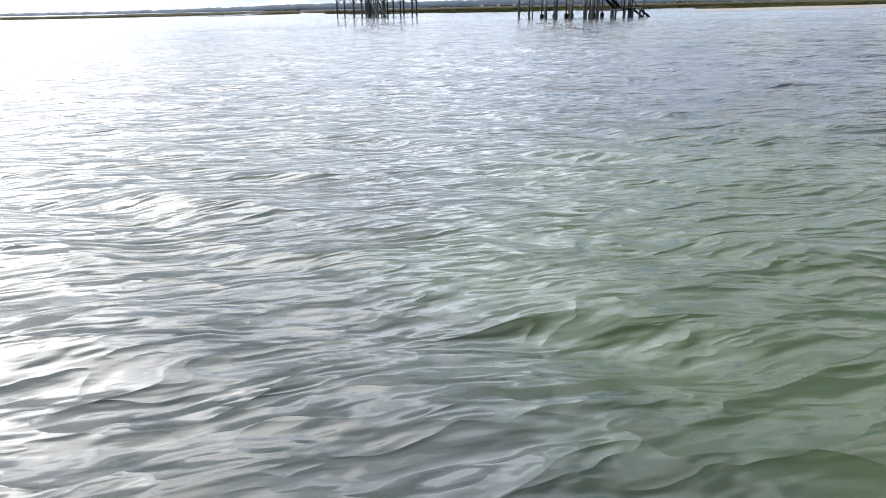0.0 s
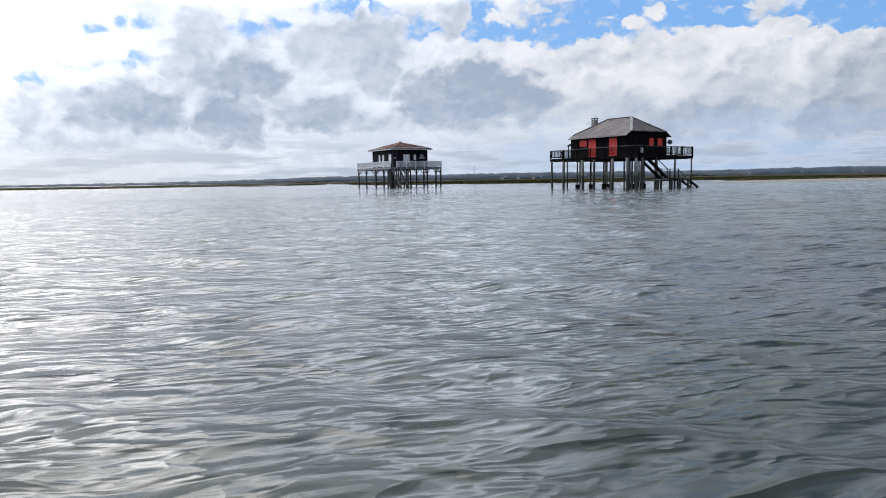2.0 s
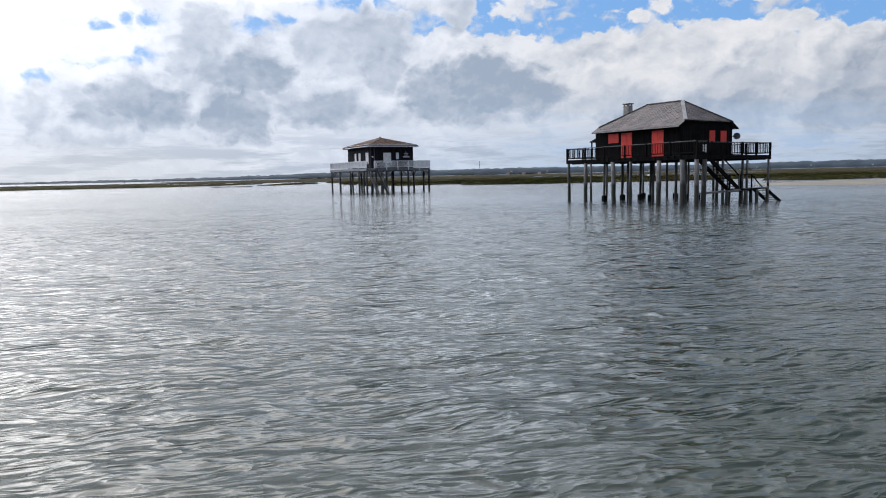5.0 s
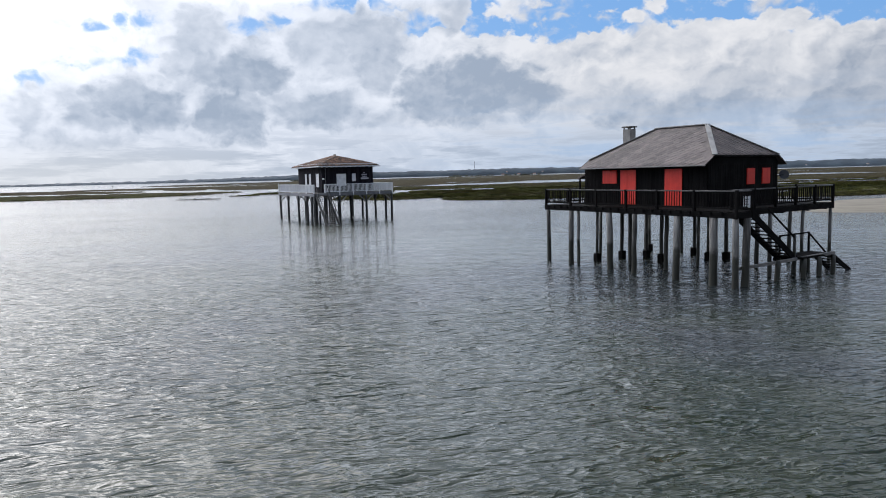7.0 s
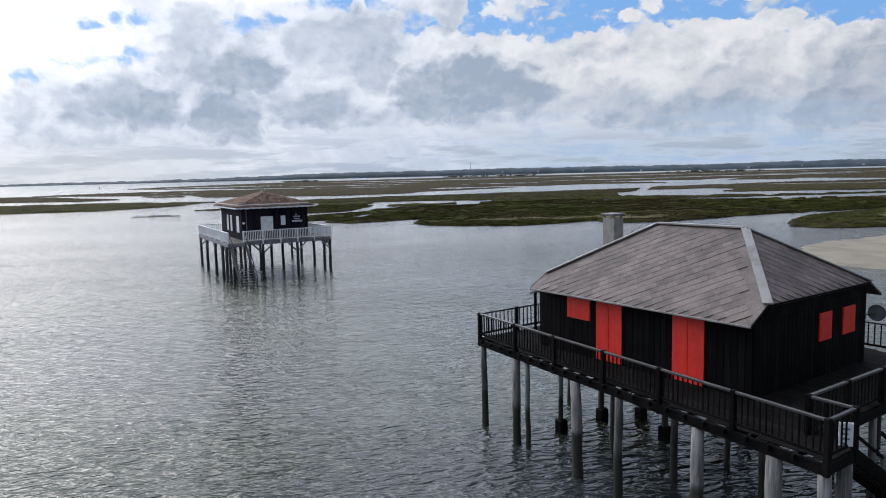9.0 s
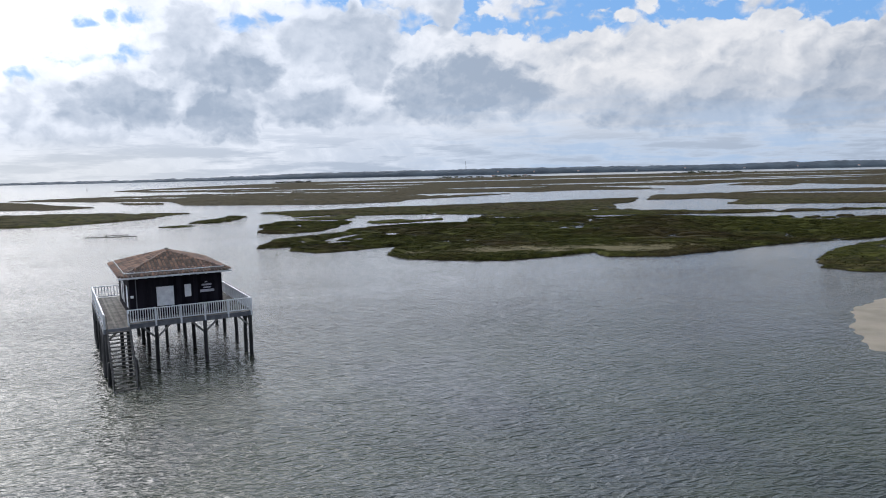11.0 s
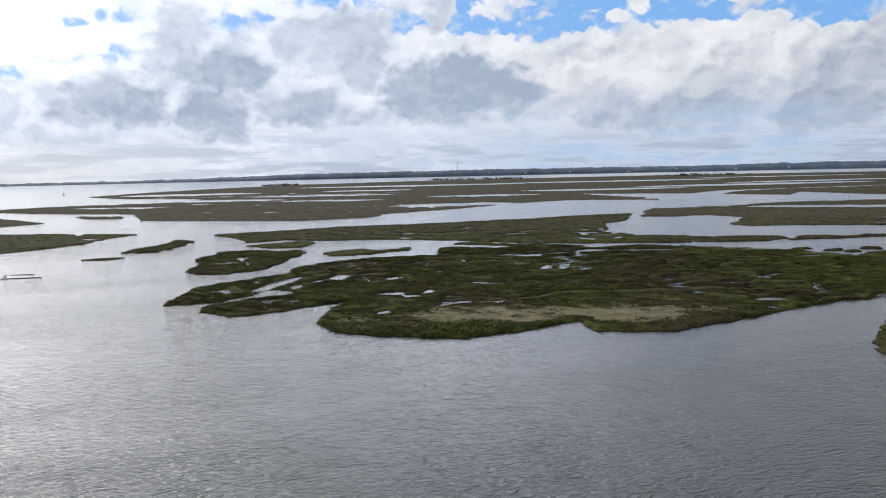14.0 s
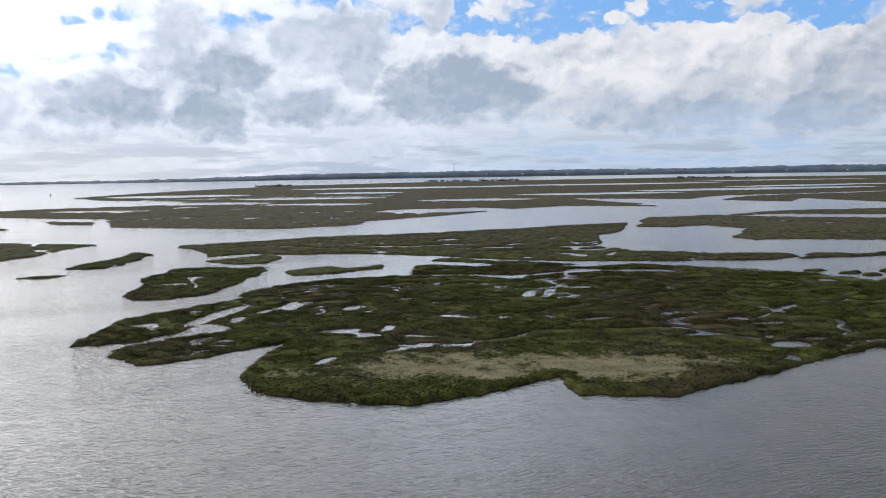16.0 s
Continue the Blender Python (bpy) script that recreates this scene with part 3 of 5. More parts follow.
SUB_A = [(-54, 220), (-47, 225), (-37, 236), (-33, 226), (-34, 215), (-44, 213)]
SUB_B = [(-26, 200), (-13, 206), (-2, 211), (-3, 203), (-12, 195), (-22, 194)]
NORTH_EAST = [(90, 318), (96, 342), (110, 368), (141, 380), (203, 345), (320, 350), (320, 300), (230, 245), (149, 251), (126, 261), (110, 258), (108, 270), (128, 300), (150, 318), (129, 303), (119, 321), (101, 313)]
BAR = [(152, 380), (200, 415), (330, 430), (330, 395), (221, 370), (188, 388)]
BACK = [(-145, 361), (-58, 334), (-27, 351), (-26, 374), (14, 419), (52, 472), (93, 505), (146, 481), (150, 515), (116, 632), (197, 590), (253, 524), (290, 578), (310, 470), (560, 700),
        (1500, 1300), (1700, 1900), (700, 2300), (40, 2200), (-380, 1750), (-440, 1400), (-460, 1113), (-448, 882), (-340, 760), (-225, 705), (-236, 601), (-305, 570), (-330, 500), (-245, 455), (-180, 430), (-162, 398)]
WEST = [(-240, 262), (-170, 285), (-133, 281), (-106, 274), (-109, 258), (-108, 236), (-125, 205), (-190, 190), (-260, 220)]
WEST_FAR = [(-420, 520), (-300, 462), (-232, 395), (-188, 352), (-197, 332), (-260, 345), (-420, 420)]
BIT_A = [(-82, 208), (-81, 224), (-80, 243), (-73, 239), (-73, 222), (-74, 208)]
BIT_B = [(-85, 192), (-81, 196), (-76, 197), (-78, 191)]
BIT_C = [(-205, 408), (-170, 393), (-160, 377), (-183, 380)]
ISLET = [(52, 87), (56, 97), (63, 106), (78, 119), (92, 129), (120, 142), (130, 120), (90, 96), (68, 85), (57, 81)]
SANDBANK = [(33, 43), (36, 50), (40, 58), (46, 63), (56, 69), (80, 80), (110, 90), (120, 60), (80, 40), (50, 34), (38, 38)]
# pools: middle, half length, half width, turn in degrees
POOLS = [(-24, 148, 2.0, 9, -12), (-22, 138, 3, 4, 20), (13, 156, 4.0, 1.4, 8), (0, 133, 3.0, 0.8, 5), (-1, 119, 2, 1.3, 60), (56, 139, 3, 1.6, 20), (65, 147, 1.0, 4.5, 8),
         (59, 136, 5, 1.2, 15), (56, 123, 3.0, 2.5, 10), (61, 126, 2.0, 1.6, 0)]
POOLS_B = [(-5, 254, 10, 2.5, -15), (13, 272, 7, 4, 30), (33, 255, 9, 2, 40), (52, 246, 9, 3, 10), (-90, 592, 48, 22, -6), (10, 468, 42, 26, 12), (40, 640, 50, 26, 0),
           (-96, 930, 60, 40, 0), (-200, 640, 70, 30, -10), (-130, 740, 80, 30, 0), (170, 760, 90, 40, 5)]
POOLS_C = [(-320, 900, 90, 60, 0), (-60, 1250, 200, 80, 0), (380, 860, 160, 50, 10), (300, 1300, 220, 70, 0), (520, 1000, 160, 40, 15), (-230, 520, 40, 12, -10), (700, 1500, 200, 60, 0)]
# creeks: from, to, width
POOLS_D = [(-14, 155, 1.2, 2.5, 10), (-3, 153, 1.5, 2.0, -30), (-3, 135, 2.6, 1.2, 15), (2, 131, 2.2, 1.0, 10), (4, 136, 0.8, 1.6, 0), (29, 164, 1.2, 3.0, -20), (36, 141, 3.0, 1.2, 12),
           (47, 129, 3.0, 1.0, 5), (39, 170, 2.5, 1.8, 30), (50, 202, 7, 2.0, 10), (45, 193, 4, 2.6, 0), (24, 184, 5, 1.6, -12), (12, 196, 5, 1.5, 0), (27, 244, 8, 2.2, 10), (11, 255, 9, 2.0, 12)]
CREEKS = [(4, 188, 26, 186, 4.1), (26, 186, 46, 193, 4.4), (46, 193, 62, 190, 6.0), (14, 206, 30, 200, 2.7), (30, 200, 48, 203, 3.4), (44, 208, 90, 198, 6.0), (90, 198, 210, 214, 19.2), (20, 176, 50, 183, 2.0), (-2, 212, 20, 206, 9.6), (-12, 205, -2, 212, 6.0), (30, 150, 62, 168, 1.2), (62, 168, 95, 164, 1.2), (-18, 150, -12, 158, 2.0), (-26, 352, 40, 440, 5.1), (20, 233, 60, 240, 3.1), (-40, 260, -10, 246, 2.5), (60, 140, 72, 150, 1.7)]
CREEKS_B = [(150, 500, 260, 640, 26), (260, 640, 600, 760, 20), (-160, 420, -60, 470, 6), (-60, 470, 40, 500, 5), (-300, 760, -60, 800, 22), (100, 290, 170, 270, 2)]


def inside_distance(poly, x, y):
    """Signed distance to an outline, positive inside."""
    best = np.full(x.shape, 1e9)
    odd = np.zeros(x.shape, bool)
    for (x0, y0), (x1, y1) in zip(poly, poly[1:] + poly[:1]):
        dx, dy = x1 - x0, y1 - y0
        k = np.clip(((x - x0) * dx + (y - y0) * dy) / (dx * dx + dy * dy), 0, 1)
        best = np.minimum(best, np.hypot(x - x0 - k * dx, y - y0 - k * dy))
        cross = (y0 > y) != (y1 > y)
        odd ^= cross & (x < (x1 - x0) * (y - y0) / ((y1 - y0) or 1e-9) + x0)
    return np.where(odd, best, -best)


def hum(x, y, size, seed, octaves=4):
    """Smooth value noise on a plane, about -1 to 1, without any table."""
    total, amp, norm = np.zeros(x.shape), 1.0, 0.0
    for o in range(octaves):
        xs, ys = x / size + 17.3 * seed + 5.1 * o, y / size - 9.7 * seed + 3.3 * o
        xi, yi = np.floor(xs), np.floor(ys)
        fx, fy = xs - xi, ys - yi
        fx, fy = fx * fx * (3 - 2 * fx), fy * fy * (3 - 2 * fy)

        def rnd(i, j):
            v = np.sin(i * 127.1 + j * 311.7 + seed * 74.7) * 43758.5453
            return (v - np.floor(v)) * 2 - 1
        total += amp * ((rnd(xi, yi) * (1 - fx) + rnd(xi + 1, yi) * fx) * (1 - fy) + (rnd(xi, yi + 1) * (1 - fx) + rnd(xi + 1, yi + 1) * fx) * fy)
        norm += amp
        amp *= 0.55
        size *= 0.5
    return total / norm


def waterways(x, y):
    """How far a spot lies outside every pool and creek, in metres."""
    out = np.full(x.shape, 1e9)
    for px, py, a, b, turn in POOLS + POOLS_B + POOLS_C + [(p, q, 1.2 * a, 1.4 * b, r) for p, q, a, b, r in POOLS_D]:
        c, s = math.cos(radians(turn)), math.sin(radians(turn))
        lx, ly = (x - px) * c + (y - py) * s, -(x - px) * s + (y - py) * c
        out = np.minimum(out, (np.sqrt((lx / a) ** 2 + (ly / b) ** 2) - 1) * min(a, b))
    for x0, y0, x1, y1, w in CREEKS + CREEKS_B:
        dx, dy = x1 - x0, y1 - y0
        k = np.clip(((x - x0) * dx + (y - y0) * dy) / (dx * dx + dy * dy), 0, 1)
        out = np.minimum(out, np.hypot(x - x0 - k * dx, y - y0 - k * dy) - w / 2)
    return out


def land(poly, x, y, sandy=False, tear=0.7):
    """Height of an island and how bare its ground is."""
    far = np.clip(y / 130.0, 0.6, 9.0)
    wx, wy = x + 2.2 * far * hum(x, y, 14 * far.mean(), 3), y + 2.2 * far * hum(x, y, 14 * far.mean(), 4)
    d = inside_distance(poly, wx, wy) + tear * hum(x, y, 2.3 * max(1.0, tear), 5, 3) + 0.5 * hum(x, y, 0.9, 6, 2)
    if sandy:
        return np.clip(d * 0.035, -0.6, 0.22) + 0.02 * hum(x, y, 6, 6), np.ones(x.shape) * 3
    d = np.minimum(d, waterways(wx, wy) + 0.5 * hum(x, y, 3.0, 8, 3))
    # winding creeks of their own, too many to plan
    creep = (x - 23) ** 2 / 900.0 + (y - 113) ** 2 / 120.0 < 1.0
    vein = 40.0 * creep + np.abs(hum(wx * 0.6, wy, 26 * np.sqrt(far.mean()), 11, 3)) * 26 * np.sqrt(far)
    d = np.minimum(d, vein - 0.40 * np.sqrt(far) + 2.4 * (hum(x, y, 24, 12, 2) > -0.05))
    furrow = np.abs(hum(wx * 0.5, wy, 5.2, 31, 3)) * 5.2 + 3.0 * creep
    tuft = hum(x, y, 2.2, 21, 4)
    hummock = hum(x * 0.5, y, 4.6, 22, 3)
    h = np.clip(d * 0.9, -0.6, 0.50) + np.clip(d * 0.5, 0, 1) * (0.20 * tuft + 0.36 * hummock - (0.48 + 0.22 * hum(x, y, 9.0, 51, 2)) * np.exp(-(furrow / 0.85) ** 2))
    sx, sy = (x - 23 - 0.0 * y) / 25.0, (y - 113 - 0.02 * (x - 20)) / 8.5
    bare = np.clip(1.35 - np.sqrt(sx * sx + sy * sy), 0, 1) * 0.85 + 0.55 * hum(x, y, 4.0, 41, 4) * (sx * sx + sy * sy < 2.2)
    bx2, by2 = (x - 86) / 12.0, (y - 106) / 5.0
    bare = np.maximum(bare, np.clip(1.3 - np.sqrt(bx2 * bx2 + by2 * by2), 0, 1))
    # a green rim stays between the bare ground and the water
    bare = bare * np.clip((d - 0.9) / 1.6, 0, 1)
    h = np.where(bare > 0.5, np.minimum(h, 0.34 + 0.10 * tuft), h)
    return h, bare


def island(name, poly, label, step, sandy=False, mat="marsh", category="salt marsh", tear=0.7):
    px, py = np.array(poly).T
    xs, ys = np.arange(px.min() - 6, px.max() + 6, step), np.arange(py.min() - 6, py.max() + 6, step)
    x, y = np.meshgrid(xs, ys)
    h, bare = land(poly, x, y, sandy, tear)
    cell = np.maximum(np.maximum(h[:-1, :-1], h[1:, 1:]), np.maximum(h[1:, :-1], h[:-1, 1:]))
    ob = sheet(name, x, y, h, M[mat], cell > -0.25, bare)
    return tagged(ob, label, category, kind="structure")


MARSH = "low salt-marsh island of dark olive cordgrass cut by tidal pools"
island("marsh_main", MAIN, "broad salt-marsh island of olive cordgrass with a bare sandy shore", 0.42)
island("marsh_strip", STRIP, MARSH, 0.8)
island("marsh_lobe", LOBE, "small ragged marsh island beside a tidal channel", 0.45, tear=2.8)
island("marsh_sub_a", SUB_A, "narrow marsh islet in a tidal channel", 0.7)
island("marsh_sub_b", SUB_B, "narrow marsh islet in a tidal channel", 0.7)
island("marsh_north_east", NORTH_EAST, "marsh tongue of dark cordgrass round a lagoon", 1.2)
island("marsh_bar", BAR, "thin dark marsh bar beyond a lagoon", 1.6)
island("marsh_west", WEST, "marsh island of brown-green cordgrass with a muddy shore", 1.0)
island("marsh_west_far", WEST_FAR, "distant low strip of salt marsh", 1.8)
island("marsh_bit_a", BIT_A, "small islet of sparse cordgrass in open water", 0.5, tear=2.2)
island("marsh_bit_b", BIT_B, "tiny islet of sparse cordgrass in open water", 0.4, tear=1.6)
island("marsh_bit_c", BIT_C, "thin distant marsh islet", 1.4)
island("marsh_islet", ISLET, "green marsh islet with a pale bare middle", 0.5)
for mx, my, ma, mb in ((86, 199, 8, 3.4), (94, 189, 1.8, 1.6), (98, 185, 3.2, 2.0), (101, 181, 2.4, 1.5), (109, 186, 3.0, 2.0), (114, 200, 6.0, 3.0), (91, 183, 1.6, 1.2)):
    island("marsh_bit", [(mx + ma * math.cos(k * math.pi / 4), my + mb * math.sin(k * math.pi / 4)) for k in range(8)], "small round tuft of cordgrass standing in the channel", 0.5)
island("sandbank", SANDBANK, "smooth tan sandbank just above the water", 0.8, True, "sand", "sandbank")


def back_marsh():
    """The wide marsh behind, in cells that widen with distance."""
    rows = 330 * 1.0062 ** np.arange(0, 340)
    cols = np.linspace(-1.05, 1.05, 560)
    y = np.repeat(rows[:, None], len(cols), 1)
    x = cols[None, :] * (y - 20)
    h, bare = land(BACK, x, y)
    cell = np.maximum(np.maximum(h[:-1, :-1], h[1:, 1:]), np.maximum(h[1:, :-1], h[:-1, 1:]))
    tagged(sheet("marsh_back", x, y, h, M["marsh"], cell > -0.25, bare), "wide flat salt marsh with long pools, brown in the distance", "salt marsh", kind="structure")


back_marsh()


def cord_grass(name, poly, count, x0, x1, y0, y1, seed, fringe=0.0, tear=0.7):
    """Tufts of stiff blades over an island."""
    rng = np.random.RandomState(seed)
    x, y = rng.uniform(x0, x1, count), rng.uniform(y0, y1, count)
    h, bare = land(poly, x, y, False, tear)
    ok = ((h > 0.33) | ((h > -0.22) & (rng.uniform(0, 1, count) < fringe))) & (bare + rng.uniform(-0.5, 0.35, count) < 0.42)
    h = np.maximum(h, 0.0)
    x, y, h = x[ok], y[ok], h[ok]
    n = len(x)
    pts = []
    for k in range(5):
        a = rng.uniform(0, 2 * np.pi, n)
        w = rng.uniform(0.06, 0.12, n)
        t = rng.uniform(0.06, 0.18, n)
        ox, oy = rng.uniform(-0.4, 0.4, n), rng.uniform(-0.4, 0.4, n)
        lx, ly = rng.uniform(-0.25, 0.25, n), rng.uniform(-0.25, 0.25, n)
        p = np.stack([x + ox, y + oy, h - 0.04], -1)
        d = np.stack([np.cos(a) * w, np.sin(a) * w, 0 * w], -1)
        pts.append(np.stack([p - d, p + d, p + np.stack([lx, ly, t], -1)], 1))
    co = np.concatenate(pts).reshape(-1, 3)
    me = bpy.data.meshes.new(name)
    me.vertices.add(len(co))
    me.vertices.foreach_set("co", co.astype(np.float32).ravel())
    me.loops.add(len(co))
    me.loops.foreach_set("vertex_index", np.arange(len(co), dtype=np.int32))
    me.polygons.add(len(co) // 3)
    me.polygons.foreach_set("loop_start", np.arange(0, len(co), 3, dtype=np.int32))
    me.update(calc_edges=True)
    me.materials.append(M["blade"])
    tagged(new(name, me), "dense dark olive cordgrass tufts on the salt marsh", "grass", kind="stuff")


cord_grass("cord_grass", MAIN, 210000, -40, 115, 100, 212, 1, 0.25)
cord_grass("cord_grass", LOBE, 14000, -58, -26, 156, 210, 2, 0.35, 2.8)
cord_grass("cord_grass", ISLET, 18000, 50, 130, 80, 142, 3, 0.15)
cord_grass("cord_grass", BIT_A, 2500, -86, -70, 204, 246, 5, 0.5, 2.2)
cord_grass("cord_grass", STRIP, 45000, -78, 130, 200, 340, 4)

def far_shore():
    """Low wooded dunes right round the bay."""
    a = np.radians(np.linspace(-180, 180, 1441))
    deg = np.degrees(a)
    r = 4760 + 40 * np.sin(3 * a)
    top = 21 + 24 * np.exp(-((deg - 4) / 14) ** 2) + 21 * np.exp(-((deg - 30) / 12) ** 2) + 10 * np.exp(-((deg + 12) / 6) ** 2) - 8 * np.exp(-((deg + 34) / 14) ** 2)
    top = top + 5 * hum(a * 60, a * 0, 3.0, 2, 4) + 4.5 * hum(a * 900, a * 0, 2.0, 5, 3)
    prof = [(-20, -0.05), (0, 0.0), (4, 0.16), (30, 0.5), (70, 0.82), (110, 1.0), (150, 0.8)]
    xs = np.stack([(r + d) * np.sin(a) for d, _ in prof])
    ys = np.stack([(r + d) * np.cos(a) for d, _ in prof])
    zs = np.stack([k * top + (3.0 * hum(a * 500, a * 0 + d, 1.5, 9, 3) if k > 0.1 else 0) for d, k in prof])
    tagged(sheet("backdrop_shore", xs, ys, zs, M["farwood"], smooth=False), "low wooded dunes on the far shore, distance haze painted in blue-grey", "far shore", kind="structure")


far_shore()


def clumps(name, spots, label, seed):
    """Far scrub: many small uneven heaps of leaves, too far off to count."""
    rng = np.random.RandomState(seed)
    bm = bmesh.new()
    for x0, x1, y0, y1, n, size in spots:
        for _ in range(n):
            x, y, r = rng.uniform(x0, x1), rng.uniform(y0, y1), size * rng.uniform(0.5, 1.2)
            for _ in range(5):
                m = Matrix.Translation((x + rng.normal(0, r), y + rng.normal(0, r), 0.4 + r * rng.uniform(0.3, 1.0))) @ Matrix.Diagonal((r, r, r * 0.7, 1))
                bmesh.ops.create_icosphere(bm, subdivisions=1, radius=rng.uniform(0.5, 0.95), matrix=m @ Euler(rng.uniform(0, 3, 3)).to_matrix().to_4x4())
    tagged(part(name, bm, M["scrub"]), label, "shrubs", kind="stuff")


clumps("scrub", [(-430, -345, 1610, 1690, 26, 3.0), (-60, 230, 2120, 2180, 34, 3.6), (600, 900, 1900, 2050, 24, 4.0)], "dark scrub along the edge of the distant marsh", 2)


def far_house(x, y, z, w, h, turn):
    """A small house with a pitched roof, far off."""
    house = thing("house", Matrix.Translation((x, y, z)) @ Matrix.Rotation(radians(turn), 4, "Z"), "small white house with a tiled roof on the distant shore", "house", "houses on the far shore")
    part("wall", block((-w / 2, -w * 0.35, 0), (w / 2, w * 0.35, h), 0.05), M["farwall"], house)
    bm = bmesh.new()
    a, d, t = w * 0.56, w * 0.42, h + w * 0.28
    vs = [bm.verts.new(p) for p in ((-a, -d, h), (a, -d, h), (a, d, h), (-a, d, h), (-a, 0, t), (a, 0, t))]
    for f in ((0, 1, 5, 4), (2, 3, 4, 5), (1, 2, 5), (3, 0, 4), (3, 2, 1, 0)):
        bm.faces.new([vs[i] for i in f])
    part("roof", bm, M["farroof"], house)
    for k in (-0.28, 0.0, 0.28):
        part("window", block((k * w - 0.5, -w * 0.35 - 0.06, h * 0.4), (k * w + 0.5, -w * 0.35 + 0.02, h * 0.75), 0.0), M["dark"], house)


shore_rng = random.Random(4)
for i in range(11):
    deg = -9 + i * 3.9 + shore_rng.uniform(-0.8, 0.8)
    rr = 4768 + shore_rng.uniform(0, 26)
    far_house(rr * math.sin(radians(deg)), rr * math.cos(radians(deg)), (rr - 4760) * 0.45, shore_rng.uniform(8, 13), shore_rng.uniform(4, 6), -deg + shore_rng.uniform(-20, 20))
for x, y in ((110, 2090), (160, 2110), (205, 2080)):
    far_house(x, y, 0.4, 8, 4, 10)


def radio_mast():
    """A thin lattice mast on the wooded ridge."""
    deg = 0.75
    rr = 4860
    mast = thing("radio_mast", Matrix.Translation((rr * math.sin(radians(deg)), rr * math.cos(radians(deg)), 40)), "thin grey lattice mast on the distant wooded ridge", "mast")
    for k in range(3):
        a = 2 * math.pi * k / 3
        part("leg", beam((2.2 * math.cos(a), 2.2 * math.sin(a), 0), (0.5 * math.cos(a), 0.5 * math.sin(a), 58), 0.9, 0.9, 0.0, up=(1, 0.3, 0)), M["dark"], mast)
    for j in range(6):
        f = j / 6
        r0 = 2.2 - 1.7 * f
        for k in range(3):
            a, b = 2 * math.pi * k / 3, 2 * math.pi * (k + 1) / 3
            part("strut", beam((r0 * math.cos(a), r0 * math.sin(a), 58 * f), ((r0 - 0.28) * math.cos(b), (r0 - 0.28) * math.sin(b), 58 * f + 9), 0.35, 0.35, 0.0), M["dark"], mast)


radio_mast()


def buoy():
    """A tapered channel buoy."""
    ob = thing("buoy", Matrix.Translation((-571, 1060, 0)), "dark channel buoy afloat in open water", "buoy")
    bm = bmesh.new()
    bmesh.ops.create_cone(bm, cap_ends=True, segments=12, radius1=1.3, radius2=1.0, depth=1.6, matrix=Matrix.Translation((0, 0, 0.3)))
    part("float", bm, M["dark"], ob)
    bm = bmesh.new()
    bmesh.ops.create_cone(bm, cap_ends=True, segments=10, radius1=0.5, radius2=0.2, depth=2.2, matrix=Matrix.Translation((0, 0, 2.1)))
    part("tower", bm, M["dark"], ob)


buoy()


def driftwood():
    """Sunken branches and stakes that break the surface."""
    ob = thing("driftwood", Matrix.Translation((-89, 164, 0)), "dark half-sunken branches and stakes in shallow water", "driftwood")
    rng = random.Random(8)
    for i in range(9):
        a = rng.uniform(0, math.pi)
        x, y = rng.uniform(-2.2, 2.2), rng.uniform(-2.0, 2.0)
        part("branch", beam((x, y, -0.2), (x + rng.uniform(0.6, 2.0) * math.cos(a), y + 1.2 * math.sin(a), rng.uniform(0.15, 0.6)), 0.14, 0.14, 0.02, up=(0.2, 0.1, 1)), M["pile"], ob)
    part("pole", beam((-2, -2.6, 0.02), (11, -1.2, 0.14), 0.22, 0.2, 0.03), M["pile"], ob)
    part("pole", beam((1, 4.0, 0.02), (6, 4.6, 0.10), 0.18, 0.16, 0.03), M["pile"], ob)


driftwood()

# ---- the black hut on stilts ----
HUT_AT = pose(-0.13, 0.02, 0, 0, 0, -53.3)
DECK = 3.43


def railing(parent, a, b, top, foot, posts, mat, rail_w=0.09, gap=0.15, bal=0.035, cap_h=0.06, post_w=0.13, cap=None):
    """One stretch of railing: cap, foot rail, posts, and a row of balusters."""
    a, b = Vector((a[0], a[1], 0)), Vector((b[0], b[1], 0))
    n = (b - a).normalized()
    length = (b - a).length
    part("handrail", beam(a + Vector((0, 0, top)), b + Vector((0, 0, top)), rail_w, cap_h), cap or mat, parent)
    part("foot_rail", beam(a + Vector((0, 0, foot)), b + Vector((0, 0, foot)), 0.06, 0.07), mat, parent)
    me = bpy.data.meshes.new("post")
    bm = block((-post_w / 2, -post_w / 2, 0), (post_w / 2, post_w / 2, top + 0.05 - DECK + 0.32), 0.012)
    bm.to_mesh(me)
    bm.free()
    turn = Matrix.Rotation(math.atan2(n.y, n.x), 4, "Z")
    for f in posts:
        p = a + n * (f * length)
        placed("post", me, mat, parent, at=Matrix.Translation((p.x, p.y, DECK - 0.32)) @ turn)
    bar = bpy.data.meshes.new("baluster")
    bm = block((-bal / 2, -bal / 2, 0), (bal / 2, bal / 2, top - foot - cap_h / 2 - 0.02), 0.004)
    bm.to_mesh(me := bar)
    bm.free()
    k = int(length / gap)
    for i in range(1, k):
        p = a + n * (length * i / k)
        placed("baluster", bar, mat, parent, at=Matrix.Translation((p.x, p.y, foot + 0.02)) @ turn)


